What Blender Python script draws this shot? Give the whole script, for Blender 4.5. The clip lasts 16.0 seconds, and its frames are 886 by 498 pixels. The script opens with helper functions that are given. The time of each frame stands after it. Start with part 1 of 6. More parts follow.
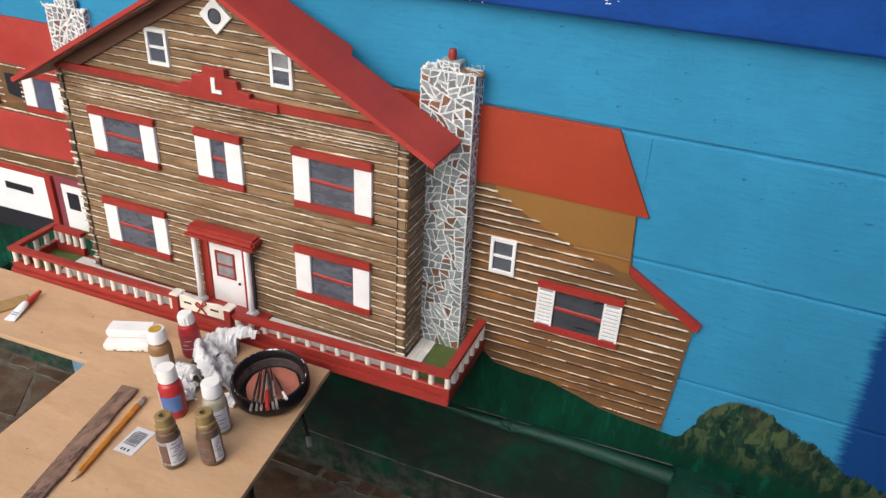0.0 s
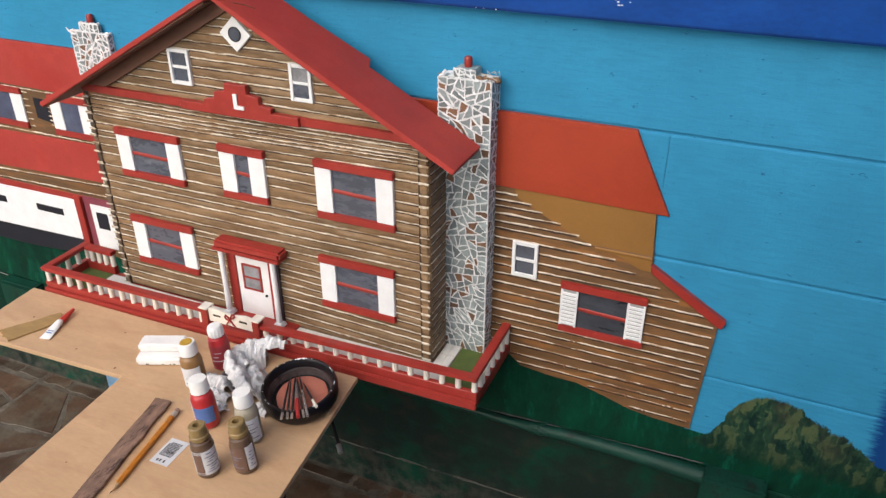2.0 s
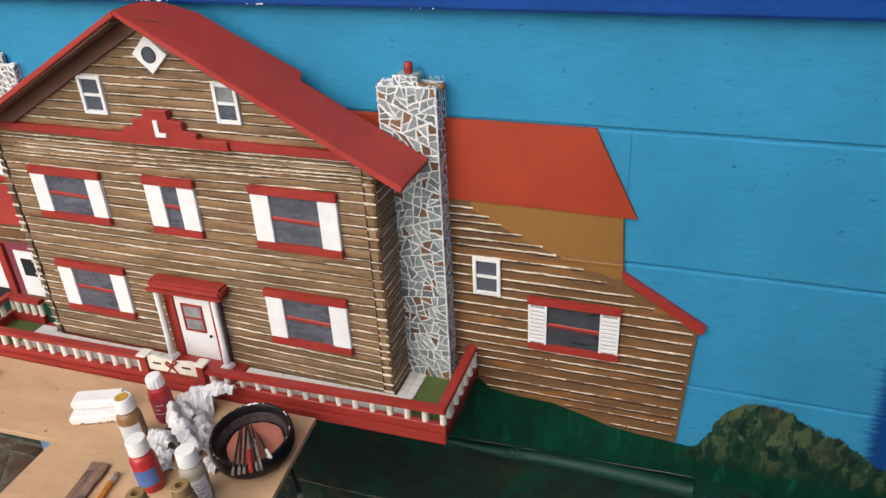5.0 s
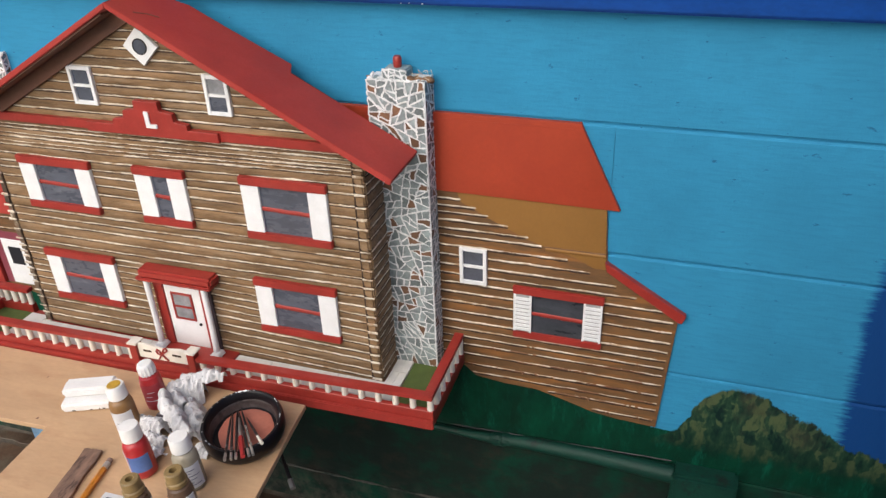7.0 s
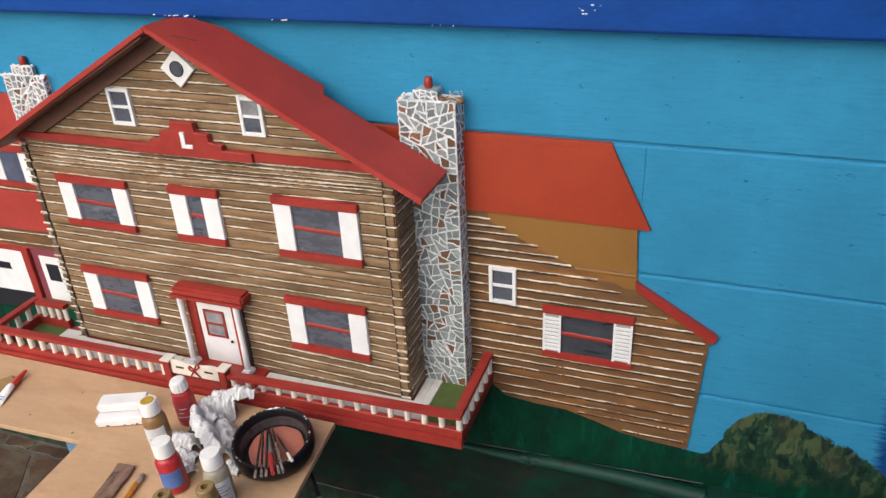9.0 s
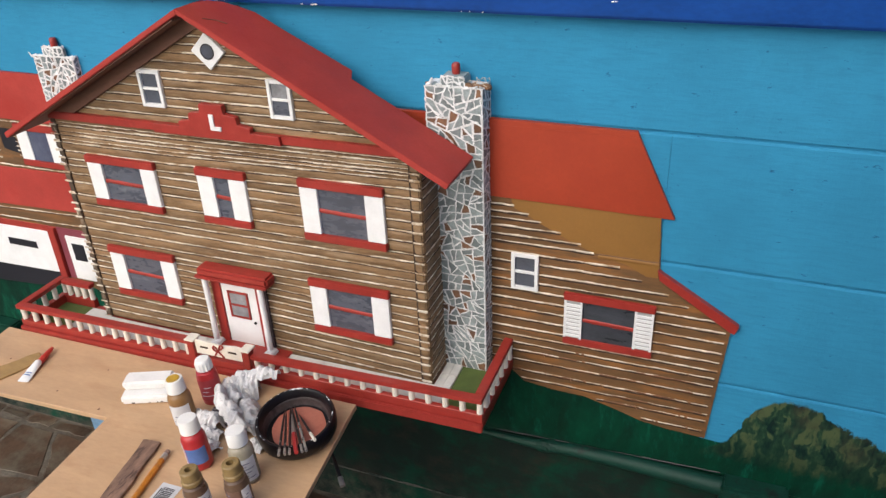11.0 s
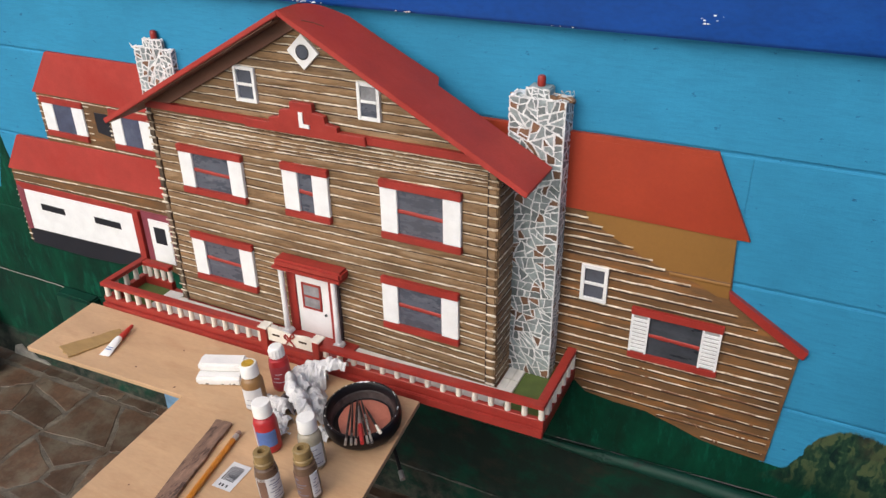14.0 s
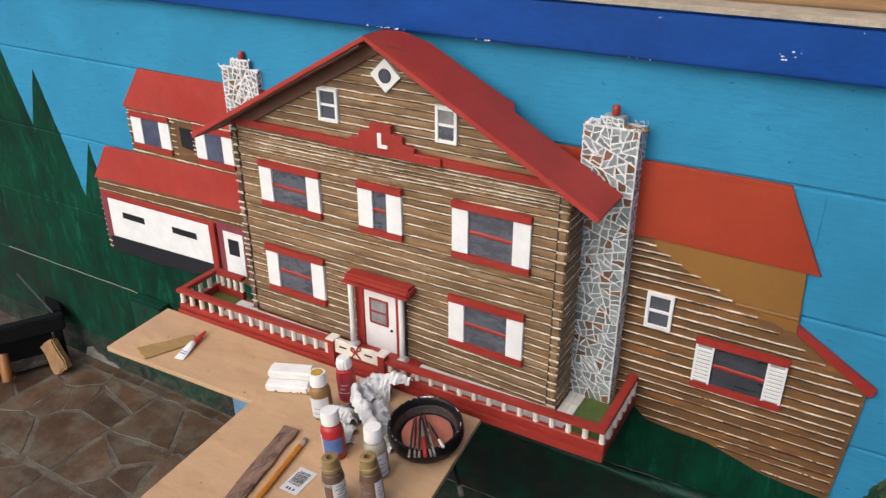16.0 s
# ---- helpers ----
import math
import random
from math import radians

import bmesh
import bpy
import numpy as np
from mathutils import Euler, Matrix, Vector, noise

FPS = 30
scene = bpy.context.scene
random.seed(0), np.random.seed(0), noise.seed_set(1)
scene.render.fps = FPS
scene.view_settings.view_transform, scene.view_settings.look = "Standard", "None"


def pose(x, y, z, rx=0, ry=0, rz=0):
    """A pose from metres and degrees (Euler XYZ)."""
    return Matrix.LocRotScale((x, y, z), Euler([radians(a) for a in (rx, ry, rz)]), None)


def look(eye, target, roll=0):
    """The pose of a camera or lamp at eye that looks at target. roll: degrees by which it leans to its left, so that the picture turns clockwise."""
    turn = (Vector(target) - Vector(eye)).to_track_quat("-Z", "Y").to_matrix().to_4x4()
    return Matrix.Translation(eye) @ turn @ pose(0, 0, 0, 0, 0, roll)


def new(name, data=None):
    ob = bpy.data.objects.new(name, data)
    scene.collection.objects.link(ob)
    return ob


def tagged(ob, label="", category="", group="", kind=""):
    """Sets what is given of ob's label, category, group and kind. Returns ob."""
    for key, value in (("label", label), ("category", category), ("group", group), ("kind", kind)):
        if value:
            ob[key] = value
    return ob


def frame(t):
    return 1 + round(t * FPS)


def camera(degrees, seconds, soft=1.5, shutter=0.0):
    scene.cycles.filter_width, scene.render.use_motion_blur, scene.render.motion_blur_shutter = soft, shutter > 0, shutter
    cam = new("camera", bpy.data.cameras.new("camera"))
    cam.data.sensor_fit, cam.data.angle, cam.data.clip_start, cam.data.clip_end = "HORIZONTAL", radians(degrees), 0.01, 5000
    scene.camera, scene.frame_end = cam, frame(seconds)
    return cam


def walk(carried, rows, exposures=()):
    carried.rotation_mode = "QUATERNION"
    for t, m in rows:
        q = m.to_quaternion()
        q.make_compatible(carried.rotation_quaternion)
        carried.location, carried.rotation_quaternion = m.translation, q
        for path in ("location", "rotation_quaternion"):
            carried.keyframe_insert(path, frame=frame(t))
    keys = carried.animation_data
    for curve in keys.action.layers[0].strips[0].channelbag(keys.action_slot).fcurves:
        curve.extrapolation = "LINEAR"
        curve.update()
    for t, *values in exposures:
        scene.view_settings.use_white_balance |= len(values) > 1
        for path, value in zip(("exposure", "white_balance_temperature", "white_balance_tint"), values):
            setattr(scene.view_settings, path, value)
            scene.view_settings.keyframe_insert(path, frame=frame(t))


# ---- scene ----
import functools

cam = camera(59.0, 16.0, soft=1.4)
PATH = [
    (0, (0.161, -1.075, 1.293), (-0.476, 0.533, 0.29), 2.8),
    (0.5, (0.154, -1.085, 1.293), (-0.502, 0.516, 0.29), 2.8),
    (1, (0.152, -1.096, 1.293), (-0.52, 0.502, 0.296), 2.5),
    (1.5, (0.162, -1.097, 1.294), (-0.525, 0.5, 0.305), 0.9),
    (2, (0.168, -1.09, 1.294), (-0.528, 0.507, 0.312), -0.1),
    (2.5, (0.165, -1.09, 1.296), (-0.528, 0.511, 0.318), -0.6),
    (3, (0.16, -1.097, 1.299), (-0.528, 0.51, 0.327), -1.3),
    (3.5, (0.16, -1.09, 1.301), (-0.515, 0.529, 0.341), -1.6),
    (4, (0.158, -1.054, 1.288), (-0.499, 0.58, 0.342), -2.2),
    (4.5, (0.149, -1.001, 1.277), (-0.485, 0.641, 0.328), -2.6),
    (5, (0.145, -0.995, 1.263), (-0.469, 0.644, 0.295), -3.1),
    (5.2, (0.141, -0.995, 1.265), (-0.459, 0.638, 0.278), -2.6),
    (7.5, (0.145, -1.018, 1.285), (-0.42, 0.618, 0.282), -2.3),
    (8, (0.146, -1.02, 1.287), (-0.447, 0.62, 0.307), -2.7),
    (8.5, (0.143, -1.022, 1.283), (-0.476, 0.618, 0.32), -2.8),
    (9, (0.141, -1.019, 1.285), (-0.496, 0.617, 0.327), -3.1),
    (11.3, (0.128, -1.039, 1.283), (-0.541, 0.569, 0.298), -2.5),
    (11.5, (0.132, -1.035, 1.283), (-0.546, 0.565, 0.294), -2.6),
    (12, (0.126, -1.035, 1.283), (-0.564, 0.558, 0.289), -2.3),
    (12.5, (0.12, -1.042, 1.284), (-0.587, 0.543, 0.291), -1.6),
    (13, (0.115, -1.054, 1.29), (-0.611, 0.523, 0.299), -1.3),
    (13.5, (0.107, -1.068, 1.296), (-0.641, 0.505, 0.313), -0.9),
    (14, (0.102, -1.076, 1.3), (-0.673, 0.494, 0.334), -0.8),
    (14.5, (0.099, -1.08, 1.301), (-0.707, 0.487, 0.353), -0.6),
    (15, (0.094, -1.093, 1.301), (-0.741, 0.468, 0.372), -0.3),
    (15.5, (0.089, -1.115, 1.306), (-0.781, 0.437, 0.392), 0.1),
    (16, (0.088, -1.124, 1.306), (-0.809, 0.418, 0.403), -0.1),
]
walk(cam, [(t, look(eye, target, roll)) for t, eye, target, roll in PATH],
     exposures=[(0, 0.56), (5, 0.50), (12, 0.50), (16, 0.42)])

# ---- light ----
world = bpy.data.worlds.new("sky")
scene.world = world
world.use_nodes = True
sky = world.node_tree.nodes.new("ShaderNodeTexSky")
sky.sky_type, sky.sun_disc = "NISHITA", False
sky.sun_elevation, sky.sun_rotation = radians(40), radians(194)
sky.air_density, sky.dust_density = 1.0, 3.0
bg = world.node_tree.nodes["Background"]
bg.inputs[1].default_value = 0.13
world.node_tree.links.new(sky.outputs[0], bg.inputs[0])
sun = new("sun", bpy.data.lights.new("sun", "SUN"))
sun.data.energy, sun.data.angle, sun.data.color = 1.5, radians(75), (1.0, 0.97, 0.92)
sun.matrix_world = look((-0.55, -2.2, 1.9), (0, 0, 0))


# ---- materials ----
def nodes_of(name):
    m = bpy.data.materials.new(name)
    m.use_nodes = True
    nt = m.node_tree
    return m, nt, nt.nodes["Principled BSDF"]


def math_node(nt, op, a, b=None, clamp=False):
    n = nt.nodes.new("ShaderNodeMath")
    n.operation, n.use_clamp = op, clamp
    for i, v in enumerate((a, b)):
        if v is None:
            continue
        if isinstance(v, (int, float)):
            n.inputs[i].default_value = v
        else:
            nt.links.new(v, n.inputs[i])
    return n.outputs[0]


def mix_node(nt, fac, a, b, blend="MIX"):
    n = nt.nodes.new("ShaderNodeMix")
    n.data_type, n.blend_type = "RGBA", blend
    for sock, v in ((n.inputs[0], fac), (n.inputs[6], a), (n.inputs[7], b)):
        if isinstance(v, (int, float)):
            sock.default_value = v
        elif isinstance(v, tuple):
            sock.default_value = (*v[:3], 1)
        else:
            nt.links.new(v, sock)
    return n.outputs[2]


def position(nt, stretch=(1, 1, 1)):
    g = nt.nodes.new("ShaderNodeNewGeometry")
    m = nt.nodes.new("ShaderNodeMapping")
    m.inputs["Scale"].default_value = stretch
    nt.links.new(g.outputs["Position"], m.inputs[0])
    return m.outputs[0]


def noise_node(nt, co, scale, detail=4, rough=0.6):
    n = nt.nodes.new("ShaderNodeTexNoise")
    n.inputs["Scale"].default_value, n.inputs["Detail"].default_value, n.inputs["Roughness"].default_value = scale, detail, rough
    nt.links.new(co, n.inputs["Vector"])
    return n.outputs[0]


def ramp(nt, fac, lo, hi):
    n = nt.nodes.new("ShaderNodeMapRange")
    n.inputs[1].default_value, n.inputs[2].default_value = lo, hi
    nt.links.new(fac, n.inputs[0])
    return n.outputs[0]


def shade(c, k):
    return tuple(min(1, v * k) for v in c)


def material(name, colour, rough=0.6, var=0.25, scale=60, fine=600, bump=0.15, stretch=(1, 1, 1), rand=0.0, stain=None, stain_at=(0.6, 0.75),
             metal=0.0, stain_scale=25, spec=0.5, depth=0.001):
    """Two scales of variation, fine relief, an optional stain and a variation from piece to piece."""
    m, nt, b = nodes_of(name)
    co = position(nt, stretch)
    n1, n2 = noise_node(nt, co, scale), noise_node(nt, co, fine, 3)
    c = mix_node(nt, ramp(nt, n1, 0.3, 0.7), shade(colour, 1 - var), shade(colour, 1 + var * 0.6))
    c = mix_node(nt, ramp(nt, n2, 0.35, 0.65), c, mix_node(nt, 1.0, c, (1 - var * 0.5,) * 3, "MULTIPLY"))
    if stain:
        n3 = noise_node(nt, co, stain_scale, 6, 0.7)
        c = mix_node(nt, ramp(nt, n3, *stain_at), c, stain)
    if rand:
        o = nt.nodes.new("ShaderNodeObjectInfo")
        h = nt.nodes.new("ShaderNodeHueSaturation")
        nt.links.new(ramp_to(nt, o.outputs["Random"], 1 - rand, 1 + rand), h.inputs["Value"])
        nt.links.new(c, h.inputs["Color"])
        c = h.outputs[0]
    nt.links.new(c, b.inputs["Base Color"])
    nt.links.new(ramp_to(nt, n1, max(0.05, rough - 0.1), min(1, rough + 0.1)), b.inputs["Roughness"])
    b.inputs["Metallic"].default_value = metal
    b.inputs["Specular IOR Level"].default_value = spec
    if bump:
        bm_ = nt.nodes.new("ShaderNodeBump")
        bm_.inputs["Strength"].default_value, bm_.inputs["Distance"].default_value = bump, depth
        nt.links.new(math_node(nt, "ADD", n1, n2), bm_.inputs["Height"])
        nt.links.new(bm_.outputs[0], b.inputs["Normal"])
    return m


def ramp_to(nt, fac, lo, hi):
    n = nt.nodes.new("ShaderNodeMapRange")
    n.inputs[3].default_value, n.inputs[4].default_value = lo, hi
    nt.links.new(fac, n.inputs[0])
    return n.outputs[0]


SKY_BLUE, GREEN, NAVY = (0.032, 0.238, 0.415), (0.0006, 0.050, 0.025), (0.001, 0.052, 0.265)


def mural_material():
    """Painted block wall: sky above, wooded ground below, pointed firs, a deep blue patch at one end."""
    m, nt, b = nodes_of("mural_paint")
    co = position(nt)
    sep = nt.nodes.new("ShaderNodeSeparateXYZ")
    nt.links.new(co, sep.inputs[0])
    wob = math_node(nt, "MULTIPLY", math_node(nt, "SUBTRACT", noise_node(nt, co, 30, 5), 0.5), 0.008)
    x, z = math_node(nt, "ADD", sep.outputs[0], wob), math_node(nt, "ADD", sep.outputs[2], wob)
    big, brush = noise_node(nt, co, 6), noise_node(nt, position(nt, (8, 8, 60)), 3, 6, 0.7)
    blue = mix_node(nt, ramp(nt, big, 0.3, 0.7), shade(SKY_BLUE, 0.86), shade(SKY_BLUE, 1.1))
    blue = mix_node(nt, math_node(nt, "MULTIPLY", ramp(nt, brush, 0.45, 0.75), 0.75), blue, shade(SKY_BLUE, 0.78))
    blue = mix_node(nt, math_node(nt, "MULTIPLY", ramp(nt, noise_node(nt, position(nt, (1, 1, 1.4)), 22, 5, 0.7), 0.55, 0.72), 0.5), blue, shade(SKY_BLUE, 0.78))
    blue = mix_node(nt, math_node(nt, "MULTIPLY", ramp(nt, noise_node(nt, position(nt, (30, 30, 60)), 1.2, 5, 0.75), 0.63, 0.68), 0.7), blue, (0.008, 0.06, 0.14))
    # deep blue at the end of the wall
    slant = math_node(nt, "MAXIMUM", math_node(nt, "MULTIPLY", math_node(nt, "SUBTRACT", 0.65, z), 0.04), math_node(nt, "MULTIPLY", math_node(nt, "SUBTRACT", z, 0.65), 0.10))
    ragged = math_node(nt, "ADD", math_node(nt, "SUBTRACT", x, slant), math_node(nt, "MULTIPLY", math_node(nt, "SUBTRACT", brush, 0.5), 0.044))
    deep = ramp(nt, ragged, 0.396, 0.412)
    blue = mix_node(nt, deep, blue, (0.006, 0.050, 0.185))
    g1, g2 = noise_node(nt, position(nt, (1.6, 1, 0.8)), 8, 6, 0.7), noise_node(nt, position(nt, (1.8, 1, 0.5)), 30, 5, 0.75)
    green = mix_node(nt, ramp(nt, g1, 0.38, 0.66), (0.001, 0.020, 0.012), GREEN)
    green = mix_node(nt, math_node(nt, "MULTIPLY", ramp(nt, g2, 0.55, 0.70), 0.55), green, (0.002, 0.085, 0.052))
    lean_co = nt.nodes.new("ShaderNodeMapping")
    lean_co.inputs["Rotation"].default_value, lean_co.inputs["Scale"].default_value = (0, radians(-32), 0), (2.0, 1, 0.55)
    nt.links.new(co, lean_co.inputs[0])
    green = mix_node(nt, math_node(nt, "MULTIPLY", ramp(nt, noise_node(nt, lean_co.outputs[0], 15, 5, 0.7), 0.54, 0.68), 0.75), green, (0.003, 0.098, 0.058))
    green = mix_node(nt, math_node(nt, "MULTIPLY", ramp(nt, noise_node(nt, lean_co.outputs[0], 11, 4), 0.56, 0.66), 0.55), green, (0.003, 0.016, 0.010))
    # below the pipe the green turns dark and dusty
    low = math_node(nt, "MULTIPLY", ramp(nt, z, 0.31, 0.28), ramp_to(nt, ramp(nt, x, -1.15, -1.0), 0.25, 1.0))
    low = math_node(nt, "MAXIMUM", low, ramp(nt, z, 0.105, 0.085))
    # towards the far left the same dark tones carry painted-in shade
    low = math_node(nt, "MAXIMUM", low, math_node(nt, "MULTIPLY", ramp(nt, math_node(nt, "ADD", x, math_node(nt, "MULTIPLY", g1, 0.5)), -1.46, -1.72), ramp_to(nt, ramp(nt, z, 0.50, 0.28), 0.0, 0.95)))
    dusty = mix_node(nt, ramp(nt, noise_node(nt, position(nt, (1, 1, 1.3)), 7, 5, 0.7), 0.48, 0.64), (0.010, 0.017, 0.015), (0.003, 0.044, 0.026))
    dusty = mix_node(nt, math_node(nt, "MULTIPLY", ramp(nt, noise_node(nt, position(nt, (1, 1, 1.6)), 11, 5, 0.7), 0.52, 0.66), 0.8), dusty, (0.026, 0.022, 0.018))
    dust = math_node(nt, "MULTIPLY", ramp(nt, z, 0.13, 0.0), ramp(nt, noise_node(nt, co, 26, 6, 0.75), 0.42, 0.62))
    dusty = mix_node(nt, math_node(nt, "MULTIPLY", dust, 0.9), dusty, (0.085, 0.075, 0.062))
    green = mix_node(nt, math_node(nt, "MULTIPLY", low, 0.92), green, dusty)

    def below(x0, z0, x1, z1):
        k = (z1 - z0) / (x1 - x0)
        line = math_node(nt, "ADD", math_node(nt, "MULTIPLY", math_node(nt, "SUBTRACT", x, x0), k), z0)
        return math_node(nt, "LESS_THAN", z, line)

    def span(a, c, inner):
        return math_node(nt, "MULTIPLY", math_node(nt, "MULTIPLY", math_node(nt, "GREATER_THAN", x, a), math_node(nt, "LESS_THAN", x, c)), inner)

    def both(p, q):
        return math_node(nt, "MULTIPLY", p, q)

    zones = [math_node(nt, "LESS_THAN", z, 0.373), span(-9, 0.14, math_node(nt, "LESS_THAN", z, 0.400)),
             span(-9, -1.5, math_node(nt, "LESS_THAN", z, 0.53)), span(-1.55, -0.9, math_node(nt, "LESS_THAN", z, 0.47)), span(-0.95, -0.04, math_node(nt, "LESS_THAN", z, 0.43)), span(-0.1, 0.02, math_node(nt, "LESS_THAN", z, 0.413)), span(-0.95, -0.15, math_node(nt, "LESS_THAN", z, 0.442)),
             span(-9, -1.6, math_node(nt, "LESS_THAN", math_node(nt, "ADD", z, math_node(nt, "MULTIPLY", x, 3.1)), 0.69 - 3.1 * 1.757)),
             span(-1.80, -1.58, both(below(-1.762, 0.69, -1.706, 0.846), below(-1.706, 0.846, -1.606, 0.528))),
             span(-1.63, -1.48, both(below(-1.612, 0.525, -1.553, 0.686), below(-1.553, 0.686, -1.530, 0.56)))]
    mask = zones[0]
    for q in zones[1:]:
        mask = math_node(nt, "MAXIMUM", mask, q)
    c = mix_node(nt, mask, blue, green)
    # a lopsided bush dabbed on with olive, green and brown
    profile = nt.nodes.new("ShaderNodeValToRGB")
    crest = ((0.147, 0.352), (0.181, 0.379), (0.195, 0.404), (0.203, 0.432), (0.214, 0.452), (0.239, 0.474), (0.263, 0.481), (0.290, 0.476),
             (0.323, 0.459), (0.345, 0.447), (0.375, 0.436), (0.405, 0.420), (0.426, 0.402), (0.468, 0.394), (0.54, 0.36))
    ends = profile.color_ramp.elements
    for px, pz in crest[1:-1]:
        ends.new((px - 0.147) / 0.393)
    for e, (px, pz) in zip(ends, crest):
        e.position, e.color = (px - 0.147) / 0.393, (pz, pz, pz, 1)
    dab = noise_node(nt, position(nt, (1, 1, 0.6)), 60, 4, 0.7)
    jag = math_node(nt, "MULTIPLY", math_node(nt, "SUBTRACT", dab, 0.5), 0.030)
    nt.links.new(math_node(nt, "MULTIPLY", math_node(nt, "SUBTRACT", math_node(nt, "ADD", x, jag), 0.147), 1 / 0.393), profile.inputs[0])
    crown = math_node(nt, "SUBTRACT", profile.outputs[0], math_node(nt, "ADD", z, jag))
    bush = ramp(nt, crown, -0.002, 0.003)
    bush = both(bush, both(ramp(nt, x, 0.140, 0.165), ramp(nt, math_node(nt, "ADD", z, math_node(nt, "MULTIPLY", jag, 1.6)), 0.338, 0.356)))
    # strokes: cells bent by noise, leaning and longer than wide
    bend = nt.nodes.new("ShaderNodeMix")
    bend.data_type = "VECTOR"
    bend.inputs[0].default_value = 0.06
    warp = nt.nodes.new("ShaderNodeTexNoise")
    warp.inputs["Scale"].default_value, warp.inputs["Detail"].default_value = 26, 3
    nt.links.new(co, warp.inputs["Vector"])
    nt.links.new(co, bend.inputs[4]), nt.links.new(warp.outputs["Color"], bend.inputs[5])
    lean = nt.nodes.new("ShaderNodeMapping")
    lean.inputs["Rotation"].default_value, lean.inputs["Scale"].default_value = (0, radians(18), 0), (1.0, 0.2, 0.36)
    nt.links.new(bend.outputs[1], lean.inputs[0])
    cells = nt.nodes.new("ShaderNodeTexVoronoi")
    cells.feature, cells.inputs["Scale"].default_value, cells.inputs["Smoothness"].default_value = "SMOOTH_F1", 105, 0.5
    nt.links.new(lean.outputs[0], cells.inputs["Vector"])
    pick = nt.nodes.new("ShaderNodeSeparateColor")
    nt.links.new(cells.outputs["Color"], pick.inputs[0])
    patch = noise_node(nt, co, 19, 3, 0.6)
    streak = noise_node(nt, position(nt, (1.7, 1, 0.55)), 62, 5, 0.65)
    tone = math_node(nt, "ADD", math_node(nt, "MULTIPLY", pick.outputs[0], 0.66), math_node(nt, "MULTIPLY", math_node(nt, "SUBTRACT", patch, 0.5), 0.7))
    tone = math_node(nt, "ADD", tone, math_node(nt, "MULTIPLY", math_node(nt, "SUBTRACT", streak, 0.35), 1.25))
    leaf = mix_node(nt, ramp(nt, tone, 0.16, 0.30), (0.004, 0.017, 0.015), (0.009, 0.032, 0.021))
    leaf = mix_node(nt, ramp(nt, tone, 0.30, 0.52), leaf, (0.020, 0.056, 0.030))
    leaf = mix_node(nt, ramp(nt, tone, 0.50, 0.72), leaf, (0.070, 0.098, 0.044))
    leaf = mix_node(nt, math_node(nt, "MULTIPLY", ramp(nt, noise_node(nt, position(nt, (1, 1, 0.8)), 15, 4, 0.65), 0.50, 0.66), 0.7), leaf, (0.034, 0.032, 0.023))
    leaf = mix_node(nt, math_node(nt, "MULTIPLY", ramp(nt, math_node(nt, "ADD", z, math_node(nt, "MULTIPLY", jag, 2.0)), 0.405, 0.345), 0.65), leaf, (0.003, 0.021, 0.012))
    c = mix_node(nt, bush, c, leaf)
    nt.links.new(c, b.inputs["Base Color"])
    b.inputs["Roughness"].default_value = 0.68
    b.inputs["Specular IOR Level"].default_value = 0.13
    bump = nt.nodes.new("ShaderNodeBump")
    bump.inputs["Strength"].default_value, bump.inputs["Distance"].default_value = 0.3, 0.002
    lumps = math_node(nt, "ADD", math_node(nt, "MULTIPLY", brush, 0.7), math_node(nt, "MULTIPLY", noise_node(nt, co, 34, 5, 0.7), 2.2))
    nt.links.new(math_node(nt, "ADD", noise_node(nt, co, 160, 5, 0.7), lumps), bump.inputs["Height"])
    nt.links.new(bump.outputs[0], b.inputs["Normal"])
    return m


RED_C = (0.31, 0.029, 0.021)
M = {}
M["mural"] = mural_material()
M["navy"] = material("navy_beam_paint", NAVY, 0.45, 0.25, 5, 90, 0.2, (1, 1, 2), stain=(0.004, 0.075, 0.33), stain_at=(0.55, 0.8), stain_scale=8, spec=0.25)
M["cement"] = material("bare_cement", (0.42, 0.36, 0.28), 0.9, 0.3, 20, 300, 0.5)
M["panel"] = material("varnished_wood_panel", (0.30, 0.17, 0.07), 0.5, 0.4, 6, 60, 0.2, (1, 1, 14))
M["red"] = material("red_gloss_paint", RED_C, 0.42, 0.16, 30, 300, 0.2, stain=(0.35, 0.045, 0.030), stain_at=(0.55, 0.72), stain_scale=40)
M["roof_red"] = material("red_roof_paint", (0.375, 0.048, 0.038), 0.6, 0.16, 14, 260, 0.25, stain=(0.31, 0.029, 0.022), stain_at=(0.5, 0.75), stain_scale=9, spec=0.22)
M["mauve"] = material("mauve_red_paint", (0.215, 0.042, 0.062), 0.5, 0.15, 30, 300, 0.2)
M["orange_red"] = material("orange_red_wall_paint", (0.345, 0.041, 0.014), 0.5, 0.14, 9, 220, 0.3, stain=(0.30, 0.032, 0.012), stain_at=(0.5, 0.7), stain_scale=7)
M["soffit"] = material("brown_soffit_paint", (0.16, 0.072, 0.045), 0.6, 0.25, 30, 300, 0.2, (0.4, 1, 1))
M["white"] = material("white_gloss_paint", (0.76, 0.765, 0.765), 0.45, 0.07, 40, 400, 0.12)
M["cream"] = material("cream_baluster_paint", (0.74, 0.69, 0.60), 0.5, 0.1, 60, 500, 0.15)
M["log"] = material("stained_log", (0.252, 0.151, 0.074), 0.55, 0.42, 14, 110, 0.6, (1, 4, 6), rand=0.16, stain=(0.325, 0.228, 0.137), stain_at=(0.50, 0.74), stain_scale=10, depth=0.0022, spec=0.35)
